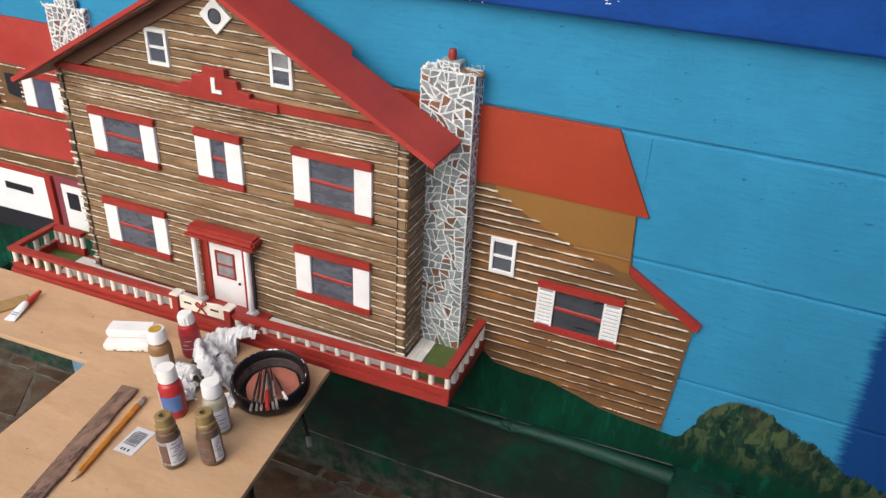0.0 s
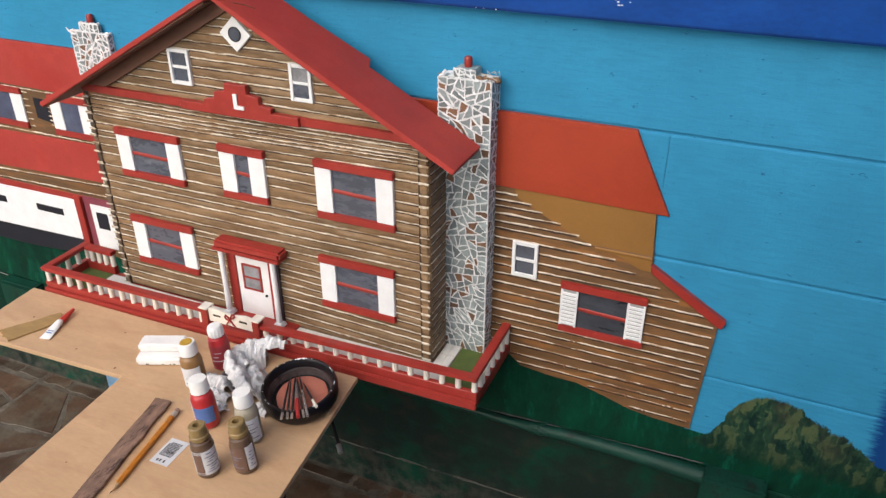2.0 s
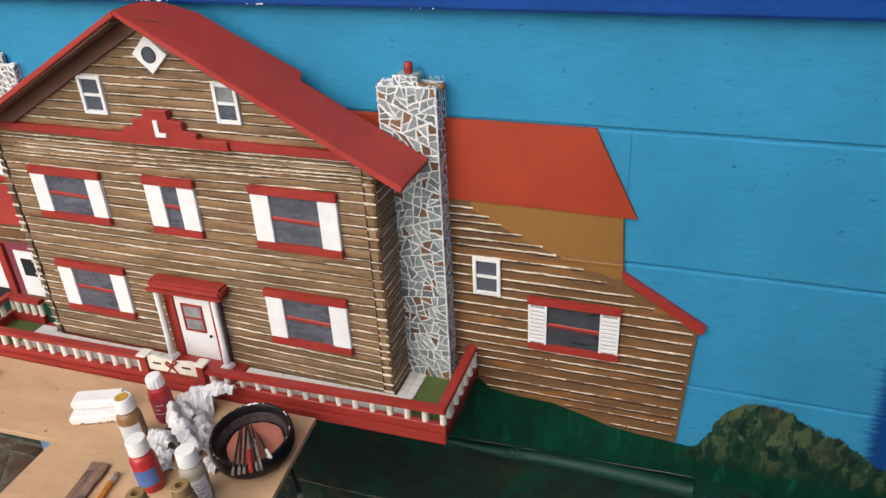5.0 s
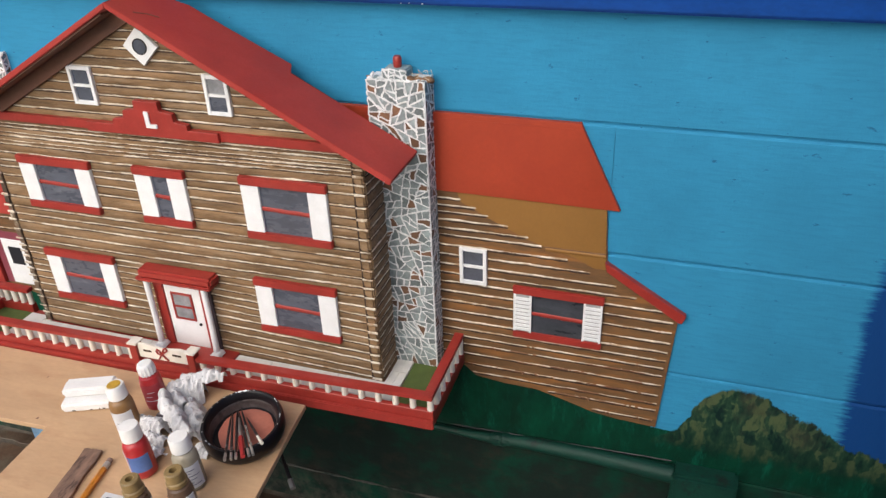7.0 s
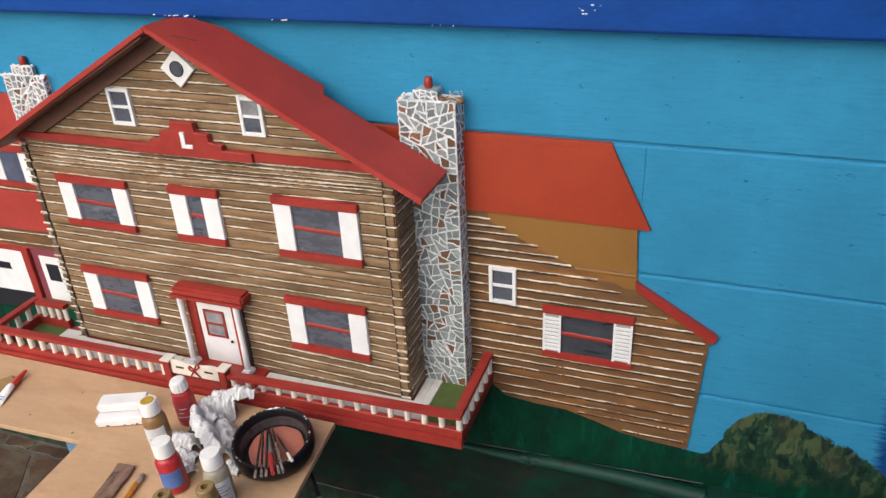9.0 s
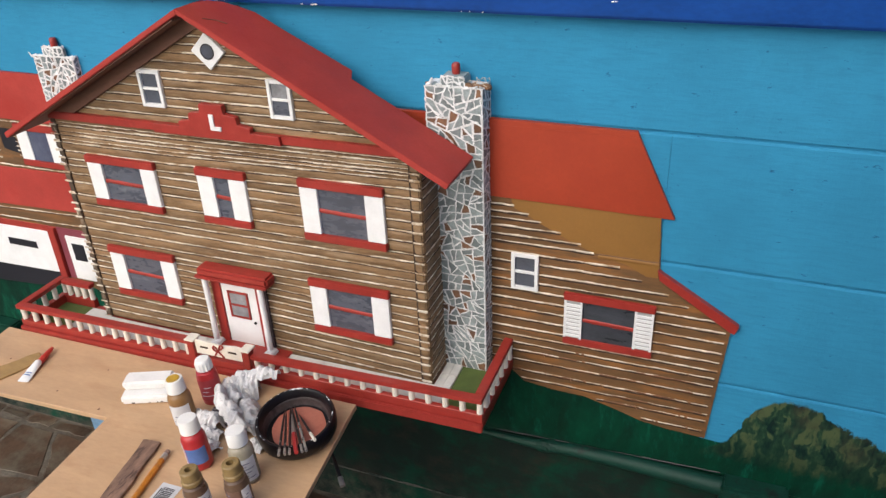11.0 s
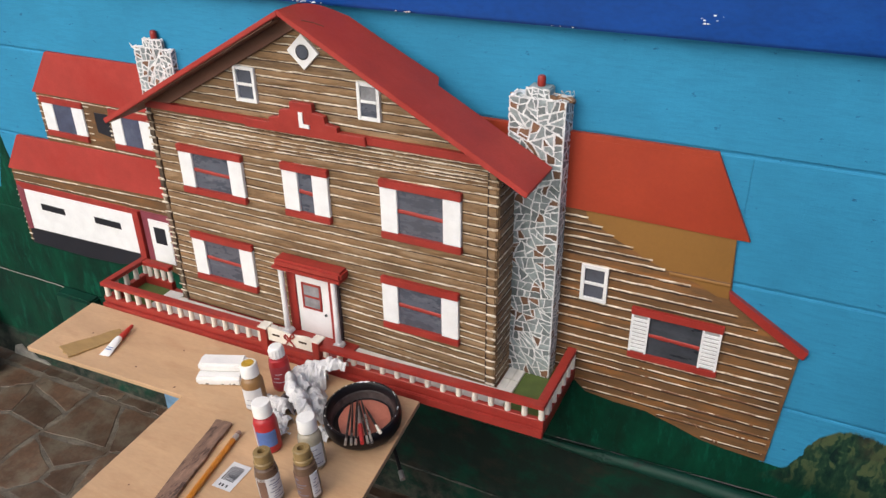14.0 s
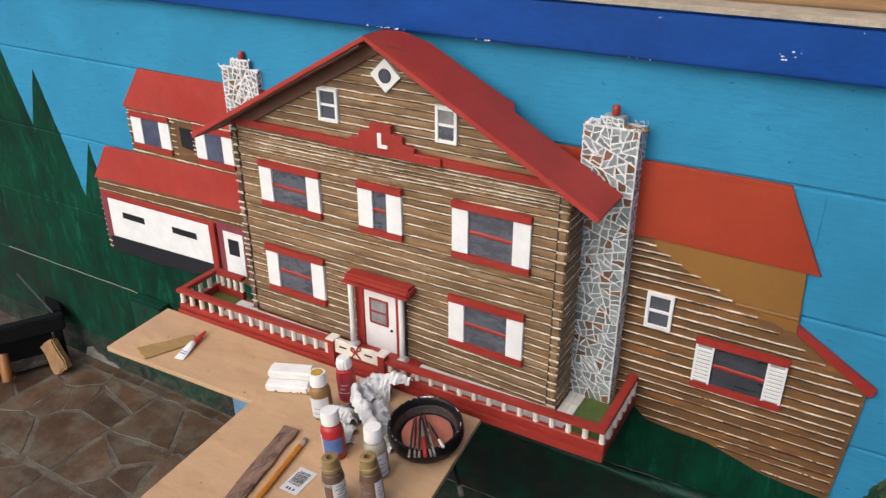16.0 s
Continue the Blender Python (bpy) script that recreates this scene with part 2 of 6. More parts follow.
M["post_end"] = material("weathered_log_end", (0.135, 0.092, 0.058), 0.7, 0.5, 40, 200, 0.5, rand=0.4, stain=(0.42, 0.38, 0.30), stain_at=(0.54, 0.66), stain_scale=60)
M["ell_log"] = material("painted_log_siding", (0.150, 0.076, 0.028), 0.6, 0.3, 10, 120, 0.45, (1, 4, 6), rand=0.12, stain=(0.250, 0.104, 0.026), stain_at=(0.50, 0.68), stain_scale=9)
M["ochre"] = material("ochre_wall_paint", (0.25, 0.118, 0.024), 0.6, 0.10, 10, 200, 0.25)
M["rust"] = material("rusty_brown_stain", (0.12, 0.042, 0.012), 0.55, 0.4, 40, 300, 0.3)
M["jamb_dark"] = material("dark_purple_brown_shade", (0.035, 0.022, 0.028), 0.7, 0.4, 30, 300, 0.2)
M["groove"] = material("groove_stain_and_shade", (0.060, 0.033, 0.019), 0.8, 0.4, 30, 300, 0.2)
M["chink"] = material("white_chinking_bead", (0.72, 0.635, 0.51), 0.65, 0.35, 60, 500, 0.3, stain=(0.31, 0.20, 0.11), stain_at=(0.48, 0.62), stain_scale=34)
M["pane"] = material("slate_grey_pane", (0.092, 0.102, 0.130), 0.28, 0.3, 25, 250, 0.05, (1, 1, 2.5), stain=(0.20, 0.21, 0.235), stain_at=(0.56, 0.8), stain_scale=22)
M["blue_pane"] = material("blue_grey_pane", (0.070, 0.082, 0.135), 0.35, 0.3, 25, 250, 0.05, stain=(0.12, 0.135, 0.19), stain_at=(0.5, 0.8), stain_scale=18)
M["slate"] = material("dark_slate_pane", (0.048, 0.054, 0.066), 0.3, 0.35, 25, 250, 0.05, (1, 1, 2.5), stain=(0.10, 0.11, 0.12), stain_at=(0.58, 0.8), stain_scale=22)
M["gloss_pane"] = material("glossy_grey_pane", (0.075, 0.085, 0.11), 0.12, 0.2, 25, 250, 0.03, spec=0.9)
M["dark_pane"] = material("black_painted_pane", (0.012, 0.013, 0.02), 0.4, 0.3, 30, 300, 0.1)
M["stone_grey"] = material("grey_mosaic_stone", (0.235, 0.280, 0.282), 0.5, 0.4, 60, 300, 0.4, rand=0.42)
M["stone_brown"] = material("brown_mosaic_stone", (0.165, 0.085, 0.046), 0.55, 0.25, 80, 500, 0.3, rand=0.3)
M["rough_brown"] = material("rough_tan_brown_stone", (0.26, 0.135, 0.065), 0.75, 0.5, 90, 500, 0.6, stain=(0.62, 0.58, 0.52), stain_at=(0.56, 0.66), stain_scale=70)
M["grout"] = material("white_grout", (0.73, 0.745, 0.74), 0.7, 0.3, 80, 500, 0.3)
M["turf"] = material("green_lawn_paint", (0.085, 0.125, 0.028), 0.8, 0.22, 40, 700, 0.4)
M["path"] = material("white_paving_paint", (0.70, 0.68, 0.63), 0.6, 0.12, 50, 400, 0.2)
M["ply"] = material("plywood_board", (0.545, 0.352, 0.200), 0.5, 0.12, 7, 80, 0.12, (1, 3, 1), stain=(0.44, 0.262, 0.142), stain_at=(0.52, 0.76), stain_scale=11)
M["ply_edge"] = material("plywood_edge", (0.55, 0.38, 0.22), 0.8, 0.3, 60, 300, 0.3, (0.2, 0.2, 4))
M["paver"] = material("brown_flagstone", (0.104, 0.058, 0.035), 0.42, 0.5, 10, 55, 0.45, rand=0.30, stain=(0.118, 0.094, 0.066), stain_at=(0.46, 0.62), stain_scale=13, depth=0.003)
M["paver_grout"] = material("beige_floor_grout", (0.140, 0.117, 0.088), 0.75, 0.5, 22, 200, 0.5, stain=(0.07, 0.048, 0.03), stain_at=(0.48, 0.62), stain_scale=14)
M["box_green"] = material("green_painted_box", (0.001, 0.045, 0.026), 0.55, 0.3, 20, 200, 0.3, stain=(0.004, 0.010, 0.008), stain_at=(0.55, 0.7), spec=0.3)
M["pipe"] = material("green_painted_pipe", (0.003, 0.040, 0.027), 0.55, 0.3, 20, 200, 0.3, stain=(0.008, 0.012, 0.010), stain_at=(0.55, 0.7), spec=0.3)
M["black"] = material("black_plastic", (0.012, 0.012, 0.013), 0.3, 0.3, 40, 300, 0.1)
M["dirty_black"] = material("paint_spotted_black_plastic", (0.008, 0.007, 0.009), 0.38, 0.3, 40, 300, 0.15, stain=(0.34, 0.32, 0.31), stain_at=(0.66, 0.70), stain_scale=75, spec=0.3)
M["pink"] = material("dried_pink_paint", (0.50, 0.17, 0.115), 0.45, 0.18, 18, 200, 0.3, stain=(0.36, 0.10, 0.07), stain_at=(0.5, 0.7), stain_scale=20)
M["matte_black"] = material("matte_black_metal", (0.008, 0.008, 0.009), 0.7, 0.3, 40, 300, 0.2, spec=0.15)
M["steel"] = material("dark_steel", (0.05, 0.05, 0.055), 0.4, 0.2, 40, 300, 0.1, metal=0.7)


# ---- mesh helpers ----
def box(bm, x0, x1, y0, y1, z0, z1, bevel=0.0):
    r = bmesh.ops.create_cube(bm, size=1)
    vs = r["verts"]
    bmesh.ops.transform(bm, matrix=Matrix.Translation(((x0 + x1) / 2, (y0 + y1) / 2, (z0 + z1) / 2)) @ Matrix.Diagonal((x1 - x0, y1 - y0, z1 - z0, 1)), verts=vs)
    if bevel:
        es = list({e for v in vs for e in v.link_edges})
        bmesh.ops.bevel(bm, geom=es, offset=bevel, segments=2, affect="EDGES", clamp_overlap=True)
    return bm


def a_box(x0, x1, y0, y1, z0, z1, bevel=0.0008):
    return box(bmesh.new(), x0, x1, y0, y1, z0, z1, bevel)


def prism(points, y0, y1, bevel=0.0):
    """A plate: an outline in x and z, from the depth y0 (front) to y1 (back)."""
    bm = bmesh.new()
    front, back = [bm.verts.new((x, y0, z)) for x, z in points], [bm.verts.new((x, y1, z)) for x, z in points]
    bm.faces.new(front), bm.faces.new(back[::-1])
    n = len(points)
    for i in range(n):
        bm.faces.new((front[i], back[i], back[(i + 1) % n], front[(i + 1) % n]))
    bmesh.ops.recalc_face_normals(bm, faces=bm.faces)
    if bevel:
        bmesh.ops.bevel(bm, geom=list(bm.edges), offset=bevel, segments=1, affect="EDGES", clamp_overlap=True)
    return bm


def slab(points, z0, z1, bevel=0.0):
    """A board: an outline in x and y, from z0 to z1."""
    bm = prism([(x, y) for x, y in points], z0, z1, bevel)
    for v in bm.verts:
        v.co = Vector((v.co.x, v.co.z, v.co.y))
    bmesh.ops.recalc_face_normals(bm, faces=bm.faces)
    return bm


def lathe(bm, profile, segments=24, centre=(0, 0, 0), close=True):
    """Turn a profile of (radius, height) round the z axis."""
    rings = []
    for r, z in profile:
        rings.append([bm.verts.new((centre[0] + r * math.cos(a), centre[1] + r * math.sin(a), centre[2] + z))
                      for a in (2 * math.pi * i / segments for i in range(segments))])
    for p, q in zip(rings, rings[1:]):
        for i in range(segments):
            bm.faces.new((p[i], p[(i + 1) % segments], q[(i + 1) % segments], q[i]))
    if close:
        bm.faces.new(rings[0][::-1]), bm.faces.new(rings[-1])
    return bm


def tube(bm, path, radius, segments=6, flat=1.0):
    """A bead along a path; flat squeezes it in depth."""
    rings = []
    path = [Vector(p) for p in path]
    for i, p in enumerate(path):
        d = (path[min(i + 1, len(path) - 1)] - path[max(i - 1, 0)]).normalized()
        side = d.cross(Vector((0, 1, 0))) if abs(d.y) < 0.9 else d.cross(Vector((1, 0, 0)))
        side.normalize()
        up = d.cross(side)
        r = radius[i] if isinstance(radius, list) else radius
        rings.append([bm.verts.new(p + side * (r * math.cos(a)) + up * (r * flat * math.sin(a))) for a in (2 * math.pi * k / segments for k in range(segments))])
    for p, q in zip(rings, rings[1:]):
        for i in range(segments):
            bm.faces.new((p[i], p[(i + 1) % segments], q[(i + 1) % segments], q[i]))
    bm.faces.new(rings[0][::-1]), bm.faces.new(rings[-1])
    bmesh.ops.recalc_face_normals(bm, faces=bm.faces)
    return bm


def to_mesh(name, bm, mat, smooth=False):
    me = bpy.data.meshes.new(name)
    bm.to_mesh(me)
    bm.free()
    me.materials.append(mat)
    if smooth:
        for p in me.polygons:
            p.use_smooth = True
        me.set_sharp_from_angle(angle=radians(38))
    return me


def part(name, bm, mat, parent, label="", smooth=False):
    """One mesh under a thing or a part, modelled in the coordinates of the world."""
    ob = new(name, bm if isinstance(bm, bpy.types.Mesh) else to_mesh(name, bm, mat, smooth))
    if parent is not None:
        ob.parent = parent
        if parent.type == "EMPTY":
            ob.matrix_parent_inverse = Matrix.Translation(-parent.location)
    if label:
        tagged(ob, label=label)
    return ob


def thing(name, label, category, group="", at=(0, 0, 0)):
    e = new(name)
    e.empty_display_size = 0.02
    e.location = at
    return tagged(e, label, category, group)


def whole(name, bm, mat, label, category, group="", kind="", smooth=False):
    return tagged(new(name, to_mesh(name, bm, mat, smooth)), label, category, group, kind)


def mosaic(rng, x0, x1, y0, y1, n, gap):
    """Broken pieces that fill a rectangle, as straight cracks run across it, each pulled in by half the gap."""
    def cut(poly, nx, ny, d):
        out = ([], [])
        for (ax, ay), (bx, by) in zip(poly, poly[1:] + poly[:1]):
            sa, sb = nx * ax + ny * ay - d, nx * bx + ny * by - d
            out[sa > 0].append((ax, ay))
            if (sa <= 0) != (sb <= 0):
                t = sa / (sa - sb)
                q = (ax + (bx - ax) * t, ay + (by - ay) * t)
                out[0].append(q), out[1].append(q)
        return out

    def area(c):
        return abs(sum(a[0] * b[1] - b[0] * a[1] for a, b in zip(c, c[1:] + c[:1]))) / 2

    cells = [[(x0, y0), (x1, y0), (x1, y1), (x0, y1)]]
    while len(cells) < n:
        cells.sort(key=lambda c: area(c) * rng.uniform(0.6, 1.0))
        c = cells.pop()
        mx, my = sum(p[0] for p in c) / len(c), sum(p[1] for p in c) / len(c)
        w, h = max(p[0] for p in c) - min(p[0] for p in c), max(p[1] for p in c) - min(p[1] for p in c)
        a = (0 if w > h else math.pi / 2) + rng.gauss(0, 0.42)
        k = 0.12 * min(w, h)
        halves = cut(c, math.cos(a), math.sin(a), math.cos(a) * (mx + rng.uniform(-k, k)) + math.sin(a) * (my + rng.uniform(-k, k)))
        cells += [q for q in halves if len(q) >= 3]
    made = []
    for c in cells:
        if sum(a[0] * b[1] - b[0] * a[1] for a, b in zip(c, c[1:] + c[:1])) < 0:
            c = c[::-1]
        r = c
        for (ax, ay), (bx, by) in zip(c, c[1:] + c[:1]):
            ln = math.hypot(bx - ax, by - ay)
            if ln < 1e-7 or len(r) < 3:
                continue
            nx, ny = (by - ay) / ln, -(bx - ax) / ln
            r = cut(r, nx, ny, nx * ax + ny * ay - gap / 2 * rng.uniform(0.5, 1.5))[0]
        r = [p for p, q in zip(r, r[1:] + r[:1]) if math.hypot(p[0] - q[0], p[1] - q[1]) > 2e-4]
        if len(r) >= 3:
            made.append(r)
    return made


def roughen(rng, cell, amp, k=3):
    """Break each edge of an outline into k uneven pieces."""
    out = []
    for (ax, ay), (bx, by) in zip(cell, cell[1:] + cell[:1]):
        ln = math.hypot(bx - ax, by - ay)
        kk = k if ln > 4 * amp else 1
        for i in range(kk):
            t = i / kk
            d = amp * rng.uniform(-1, 1)
            out.append((ax + (bx - ax) * t - (by - ay) / (ln + 1e-9) * d, ay + (by - ay) * t + (bx - ax) / (ln + 1e-9) * d))
    return out


def voronoi(rng, x0, x1, y0, y1, n, gap, relax=1):
    """Irregular convex cells that fill a rectangle, each pulled in by half the gap."""
    pts = [(rng.uniform(x0, x1), rng.uniform(y0, y1)) for _ in range(n)]

    def cells():
        out = []
        for i, (px, py) in enumerate(pts):
            poly = [(x0, y0), (x1, y0), (x1, y1), (x0, y1)]
            for j, (qx, qy) in enumerate(pts):
                if i == j or not poly:
                    continue
                nx, ny = qx - px, qy - py
                ln = math.hypot(nx, ny) or 1e-6
                if ln > 2.5 * max(x1 - x0, y1 - y0):
                    continue
                nx, ny = nx / ln, ny / ln
                poly = clip(poly, nx, ny, nx * (px + qx) / 2 + ny * (py + qy) / 2)
            out.append(poly)
        return out

    def clip(poly, nx, ny, d):
        res = []
        for (ax, ay), (bx, by) in zip(poly, poly[1:] + poly[:1]):
            sa, sb = nx * ax + ny * ay - d, nx * bx + ny * by - d
            if sa <= 0:
                res.append((ax, ay))
            if (sa < 0 < sb) or (sb < 0 < sa):
                t = sa / (sa - sb)
                res.append((ax + (bx - ax) * t, ay + (by - ay) * t))
        return res

    for _ in range(relax):
        pts = [((sum(p[0] for p in c) / len(c) + q[0]) / 2, (sum(p[1] for p in c) / len(c) + q[1]) / 2) if c else q for c, q in zip(cells(), pts)]
    shrunk = []
    for c in cells():
        if len(c) < 3:
            continue
        area = sum(a[0] * b[1] - b[0] * a[1] for a, b in zip(c, c[1:] + c[:1])) / 2
        if area < 0:
            c = c[::-1]
        r = c
        for (ax, ay), (bx, by) in zip(c, c[1:] + c[:1]):
            dx, dy = bx - ax, by - ay
            ln = math.hypot(dx, dy)
            if ln < 1e-7:
                continue
            nx, ny = dy / ln, -dx / ln
            r = clip(r, nx, ny, nx * ax + ny * ay - gap / 2 * rng.uniform(0.6, 1.4))
            if len(r) < 3:
                break
        if len(r) >= 3:
            clean = [p for p, q in zip(r, r[1:] + r[:1]) if math.hypot(p[0] - q[0], p[1] - q[1]) > 1e-4]
            if len(clean) >= 3:
                shrunk.append(clean)
    return shrunk


# ---- wall, beam, floor ----
M["pane_reflection"] = material("pale_grey_pane_reflection", (0.27, 0.275, 0.29), 0.2, 0.3, 30, 250, 0.05)
M["drip"] = material("dripped_brown_stain", (0.15, 0.062, 0.020), 0.5, 0.3, 40, 300, 0.2)
M["louvre_back"] = material("grey_louvre_backing", (0.34, 0.34, 0.33), 0.6, 0.1, 40, 400, 0.1)

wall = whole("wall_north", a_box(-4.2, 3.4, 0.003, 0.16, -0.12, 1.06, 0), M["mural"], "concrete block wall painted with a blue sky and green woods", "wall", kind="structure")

beam = whole("beam", a_box(-4.2, 3.4, -0.025, 0.03, 1.0435, 1.1155, 0.004), M["navy"], "navy blue painted ledge beam with chipped white scuffs", "beam", kind="structure")
whole("sill", a_box(-4.2, 3.4, -0.021, 0.16, 1.1095, 1.1235, 0.002), M["cement"], "bare beige cement top of the ledge", "sill", kind="structure")
for i in range(5):
    whole("wall_upper", a_box(-4.2, 3.4, 0.035, 0.06, 1.124 + 0.3 * i, 1.422 + 0.3 * i, 0.003), M["panel"], "brown varnished wooden boards above the ledge", "wall", kind="structure")
# unseen pier, added to keep light off the right end of the wall
whole("wall_east", a_box(0.56, 0.70, -0.95, 0.003, -0.1, 2.6, 0), M["navy"], "plain dark blue pier, unseen, added to shade the wall's end", "wall", kind="structure")
# unseen parapet, added so that the lower right falls darker
whole("wall_south", a_box(-0.45, 0.60, -1.75, -1.60, -0.1, 1.18, 0.004), M["cement"], "low bare cement parapet, unseen, added to shade the lower right", "wall", kind="structure")
whole("ground", a_box(-40, 40, -60, 0.1, -0.12, -0.02, 0), M["paver_grout"], "beige ground beyond the porch", "ground", kind="structure")
floor = whole("floor", a_box(-4.2, 3.4, -2.6, 0.003, -0.05, -0.0009, 0), M["paver_grout"], "brown flagstone tiles with pale grout", "floor", kind="structure")

# scuffs where the paint has chipped
rng = random.Random(5)
for cx, cz, sx, sz, k in ((-0.036, 1.0735, 0.006, 0.003, 7), (-0.650, 1.0470, 0.022, 0.0006, 10), (-0.478, 1.0458, 0.006, 0.0004, 5), (-0.206, 1.1050, 0.002, 0.001, 2), (0.045, 1.1075, 0.002, 0.001, 1), (-0.25, 1.0455, 0.05, 0.0006, 3)):
    for _ in range(k):
        x, z, s = cx + rng.gauss(0, sx), cz + max(-0.03, min(0.03, rng.gauss(0, sz))), rng.uniform(0.0004, 0.0013)
        bm = prism([(x + s * 2 * math.cos(a) * rng.uniform(0.5, 1.2), z + s * math.sin(a) * rng.uniform(0.5, 1.2)) for a in (k * math.pi / 4 for k in range(8))], -0.0256, -0.024)
        part("paint_chip", bm, M["white"], beam)

# pipe along the wall, its coupling, and two junction boxes
pipe = thing("conduit_pipe", "green painted conduit pipe running along the wall", "pipe", at=(-0.2, -0.012, 0.3))
run = [(-0.62, -0.003, 0.282), (-0.226, -0.004, 0.2835), (-0.168, -0.006, 0.284), (-0.122, -0.009, 0.288), (-0.06, -0.011, 0.295), (0.045, -0.014, 0.2985), (0.185, -0.016, 0.295)]
part("tube", tube(bmesh.new(), run, [0.005, 0.006, 0.0075, 0.0100, 0.0115, 0.0130, 0.0155], 16), M["pipe"], pipe, smooth=True)
lump = tube(bmesh.new(), [(-0.128 + 0.006 * i, -0.010, 0.2885 + 0.0006 * i) for i in range(7)], [0.0095, 0.0118, 0.0126, 0.0119, 0.0127, 0.0118, 0.0105], 14)
for v in lump.verts:
    v.co += 0.0016 * noise.noise_vector(v.co * 130)
part("coupling", lump, M["pipe"], pipe, "lumpy painted-over pipe joint")
gap = [(x, -0.0015, z + 0.0012 * noise.noise((x * 40, 3, 1))) for x, z in ((-0.20 + 0.01 * i, 0.2945 + 0.0004 * i) for i in range(39))]
part("crack", tube(bmesh.new(), gap, [0.0006 + 0.0010 * abs(noise.noise((p[0] * 23, 0, 7))) + 0.0006 for p in gap], 6, 0.6), M["dark_pane"], pipe, "dark uneven line along the top of the pipe")
jb = thing("junction_box", "dark green painted junction box on the wall", "junction box", "junction boxes", at=(0.24, -0.02, 0.25))
part("body", a_box(0.183, 0.286, -0.035, 0.0025, 0.195, 0.312, 0.005), M["pipe"], jb)
part("cover", a_box(0.186, 0.283, -0.039, -0.0345, 0.199, 0.309, 0.0015), M["pipe"], jb)
jb = thing("junction_box", "dark green painted junction box on the wall", "junction box", "junction boxes", at=(-1.42, -0.02, 0.25))
part("body", a_box(-1.475, -1.36, -0.030, 0.0025, 0.20, 0.292, 0.004), M["box_green"], jb)
part("cover", a_box(-1.471, -1.364, -0.034, -0.0295, 0.204, 0.288, 0.0015), M["box_green"], jb)


# ---- the model house ----
HX, HY, HZ = -0.62, -0.100, 0.450          # ridge line, front of the logs, foot
LEFT, RIGHT, EAVE, RIDGE = -0.954, -0.2868, 0.8605, 1.046
house = thing("model_house", "wooden relief model of a brown log house with red trim", "model house", at=(HX, 0, HZ))
# joints between the logs: height in the middle of the front and at its right end, from the foot up
JOINTS = [(0.450, 0.447), (0.467, 0.461), (0.482, 0.475), (0.501, 0.494), (0.516, 0.509), (0.533, 0.526), (0.547, 0.540), (0.561, 0.553),
          (0.575, 0.569), (0.588, 0.583), (0.602, 0.599), (0.616, 0.618), (0.632, 0.635), (0.649, 0.651), (0.667, 0.667), (0.683, 0.685),
          (0.697, 0.699), (0.717, 0.720), (0.738, 0.737), (0.755, 0.754), (0.772, 0.773), (0.787, 0.793), (0.802, 0.808), (0.817, 0.822),
          (0.830, 0.833), (0.845, 0.847), (0.8605, 0.8605)]
GABLE_JOINTS = [0.868, 0.882, 0.898, 0.912, 0.928, 0.9425, 0.955, 0.970, 0.985, 0.998, 1.011, 1.023, 1.037]


def joint(i, x):
    m, r = JOINTS[i]
    return m + (r - m) * max(-0.7, min(1.05, (x + 0.556) / 0.246))


def wavy(rng, x0, x1, y, z, amp, step=0.012):
    """An uneven line from x0 to x1 at the height z, which may be given along x."""
    n = max(2, int((x1 - x0) / step))
    high = z if callable(z) else level(z)
    run = [x0 + (x1 - x0) * i / n for i in range(n + 1)]
    return [(x, y, high(x) + amp * (noise.noise((x0 + i * 0.31, high(x0) * 97, 3.1)) + rng.uniform(-0.4, 0.4))) for i, x in enumerate(run)]


def log_mesh(x0, x1, low, high, y, proud, gable=False):
    """A flattened half-round log with a slightly uneven run, between two joint heights given along x."""
    bm = bmesh.new()
    n = max(2, int((x1 - x0) / 0.012))
    prof = [(0.03, 0.0), (0.08, 0.72), (0.22, 0.95), (0.5, 1.0), (0.8, 0.93), (0.94, 0.62), (0.99, 0.0)]
    rows = []
    for i in range(n + 1):
        x = x0 + (x1 - x0) * i / n
        z, pitch = low(x), high(x) - low(x)
        dz = 0.0010 * noise.noise((x * 9, z * 51, 0)) + 0.0005 * noise.noise((x * 60, z * 83, 2))
        k = 1 + 0.30 * noise.noise((x * 14, z * 77, 5)) + 0.22 * noise.noise((x * 70, z * 91, 1))
        rows.append([])
        for f, h in prof:
            zz = z + dz + pitch * f
            xx = x if not gable else HX + (2 * i / n - 1) * (RIDGE + 0.001 - z - pitch * f) / 0.545
            rows[-1].append(bm.verts.new((xx, y - proud * h * k, zz)))
    for p, q in zip(rows, rows[1:]):
        for a in range(len(prof) - 1):
            bm.faces.new((p[a], p[a + 1], q[a + 1], q[a]))
    bm.faces.new(rows[0]), bm.faces.new(rows[-1][::-1])
    bmesh.ops.recalc_face_normals(bm, faces=bm.faces)
    return bm


def level(z):
    return lambda x: z


def chink(bm, rng, x0, x1, y, z, r=0.0013):
    """A white bead in the joint, thin or worn away here and there."""
    pts = wavy(rng, x0, x1, y, z, 0.0009, 0.006)
    ph = rng.uniform(0, 50)
    rad = [r * max(0.2, min(1.35, 0.9 + 1.0 * noise.noise((p[0] * 16 + ph, pts[0][2] * 31, 0)) + rng.uniform(-0.2, 0.2))) for p in pts]
    return tube(bm, pts, rad, 5, 0.8)


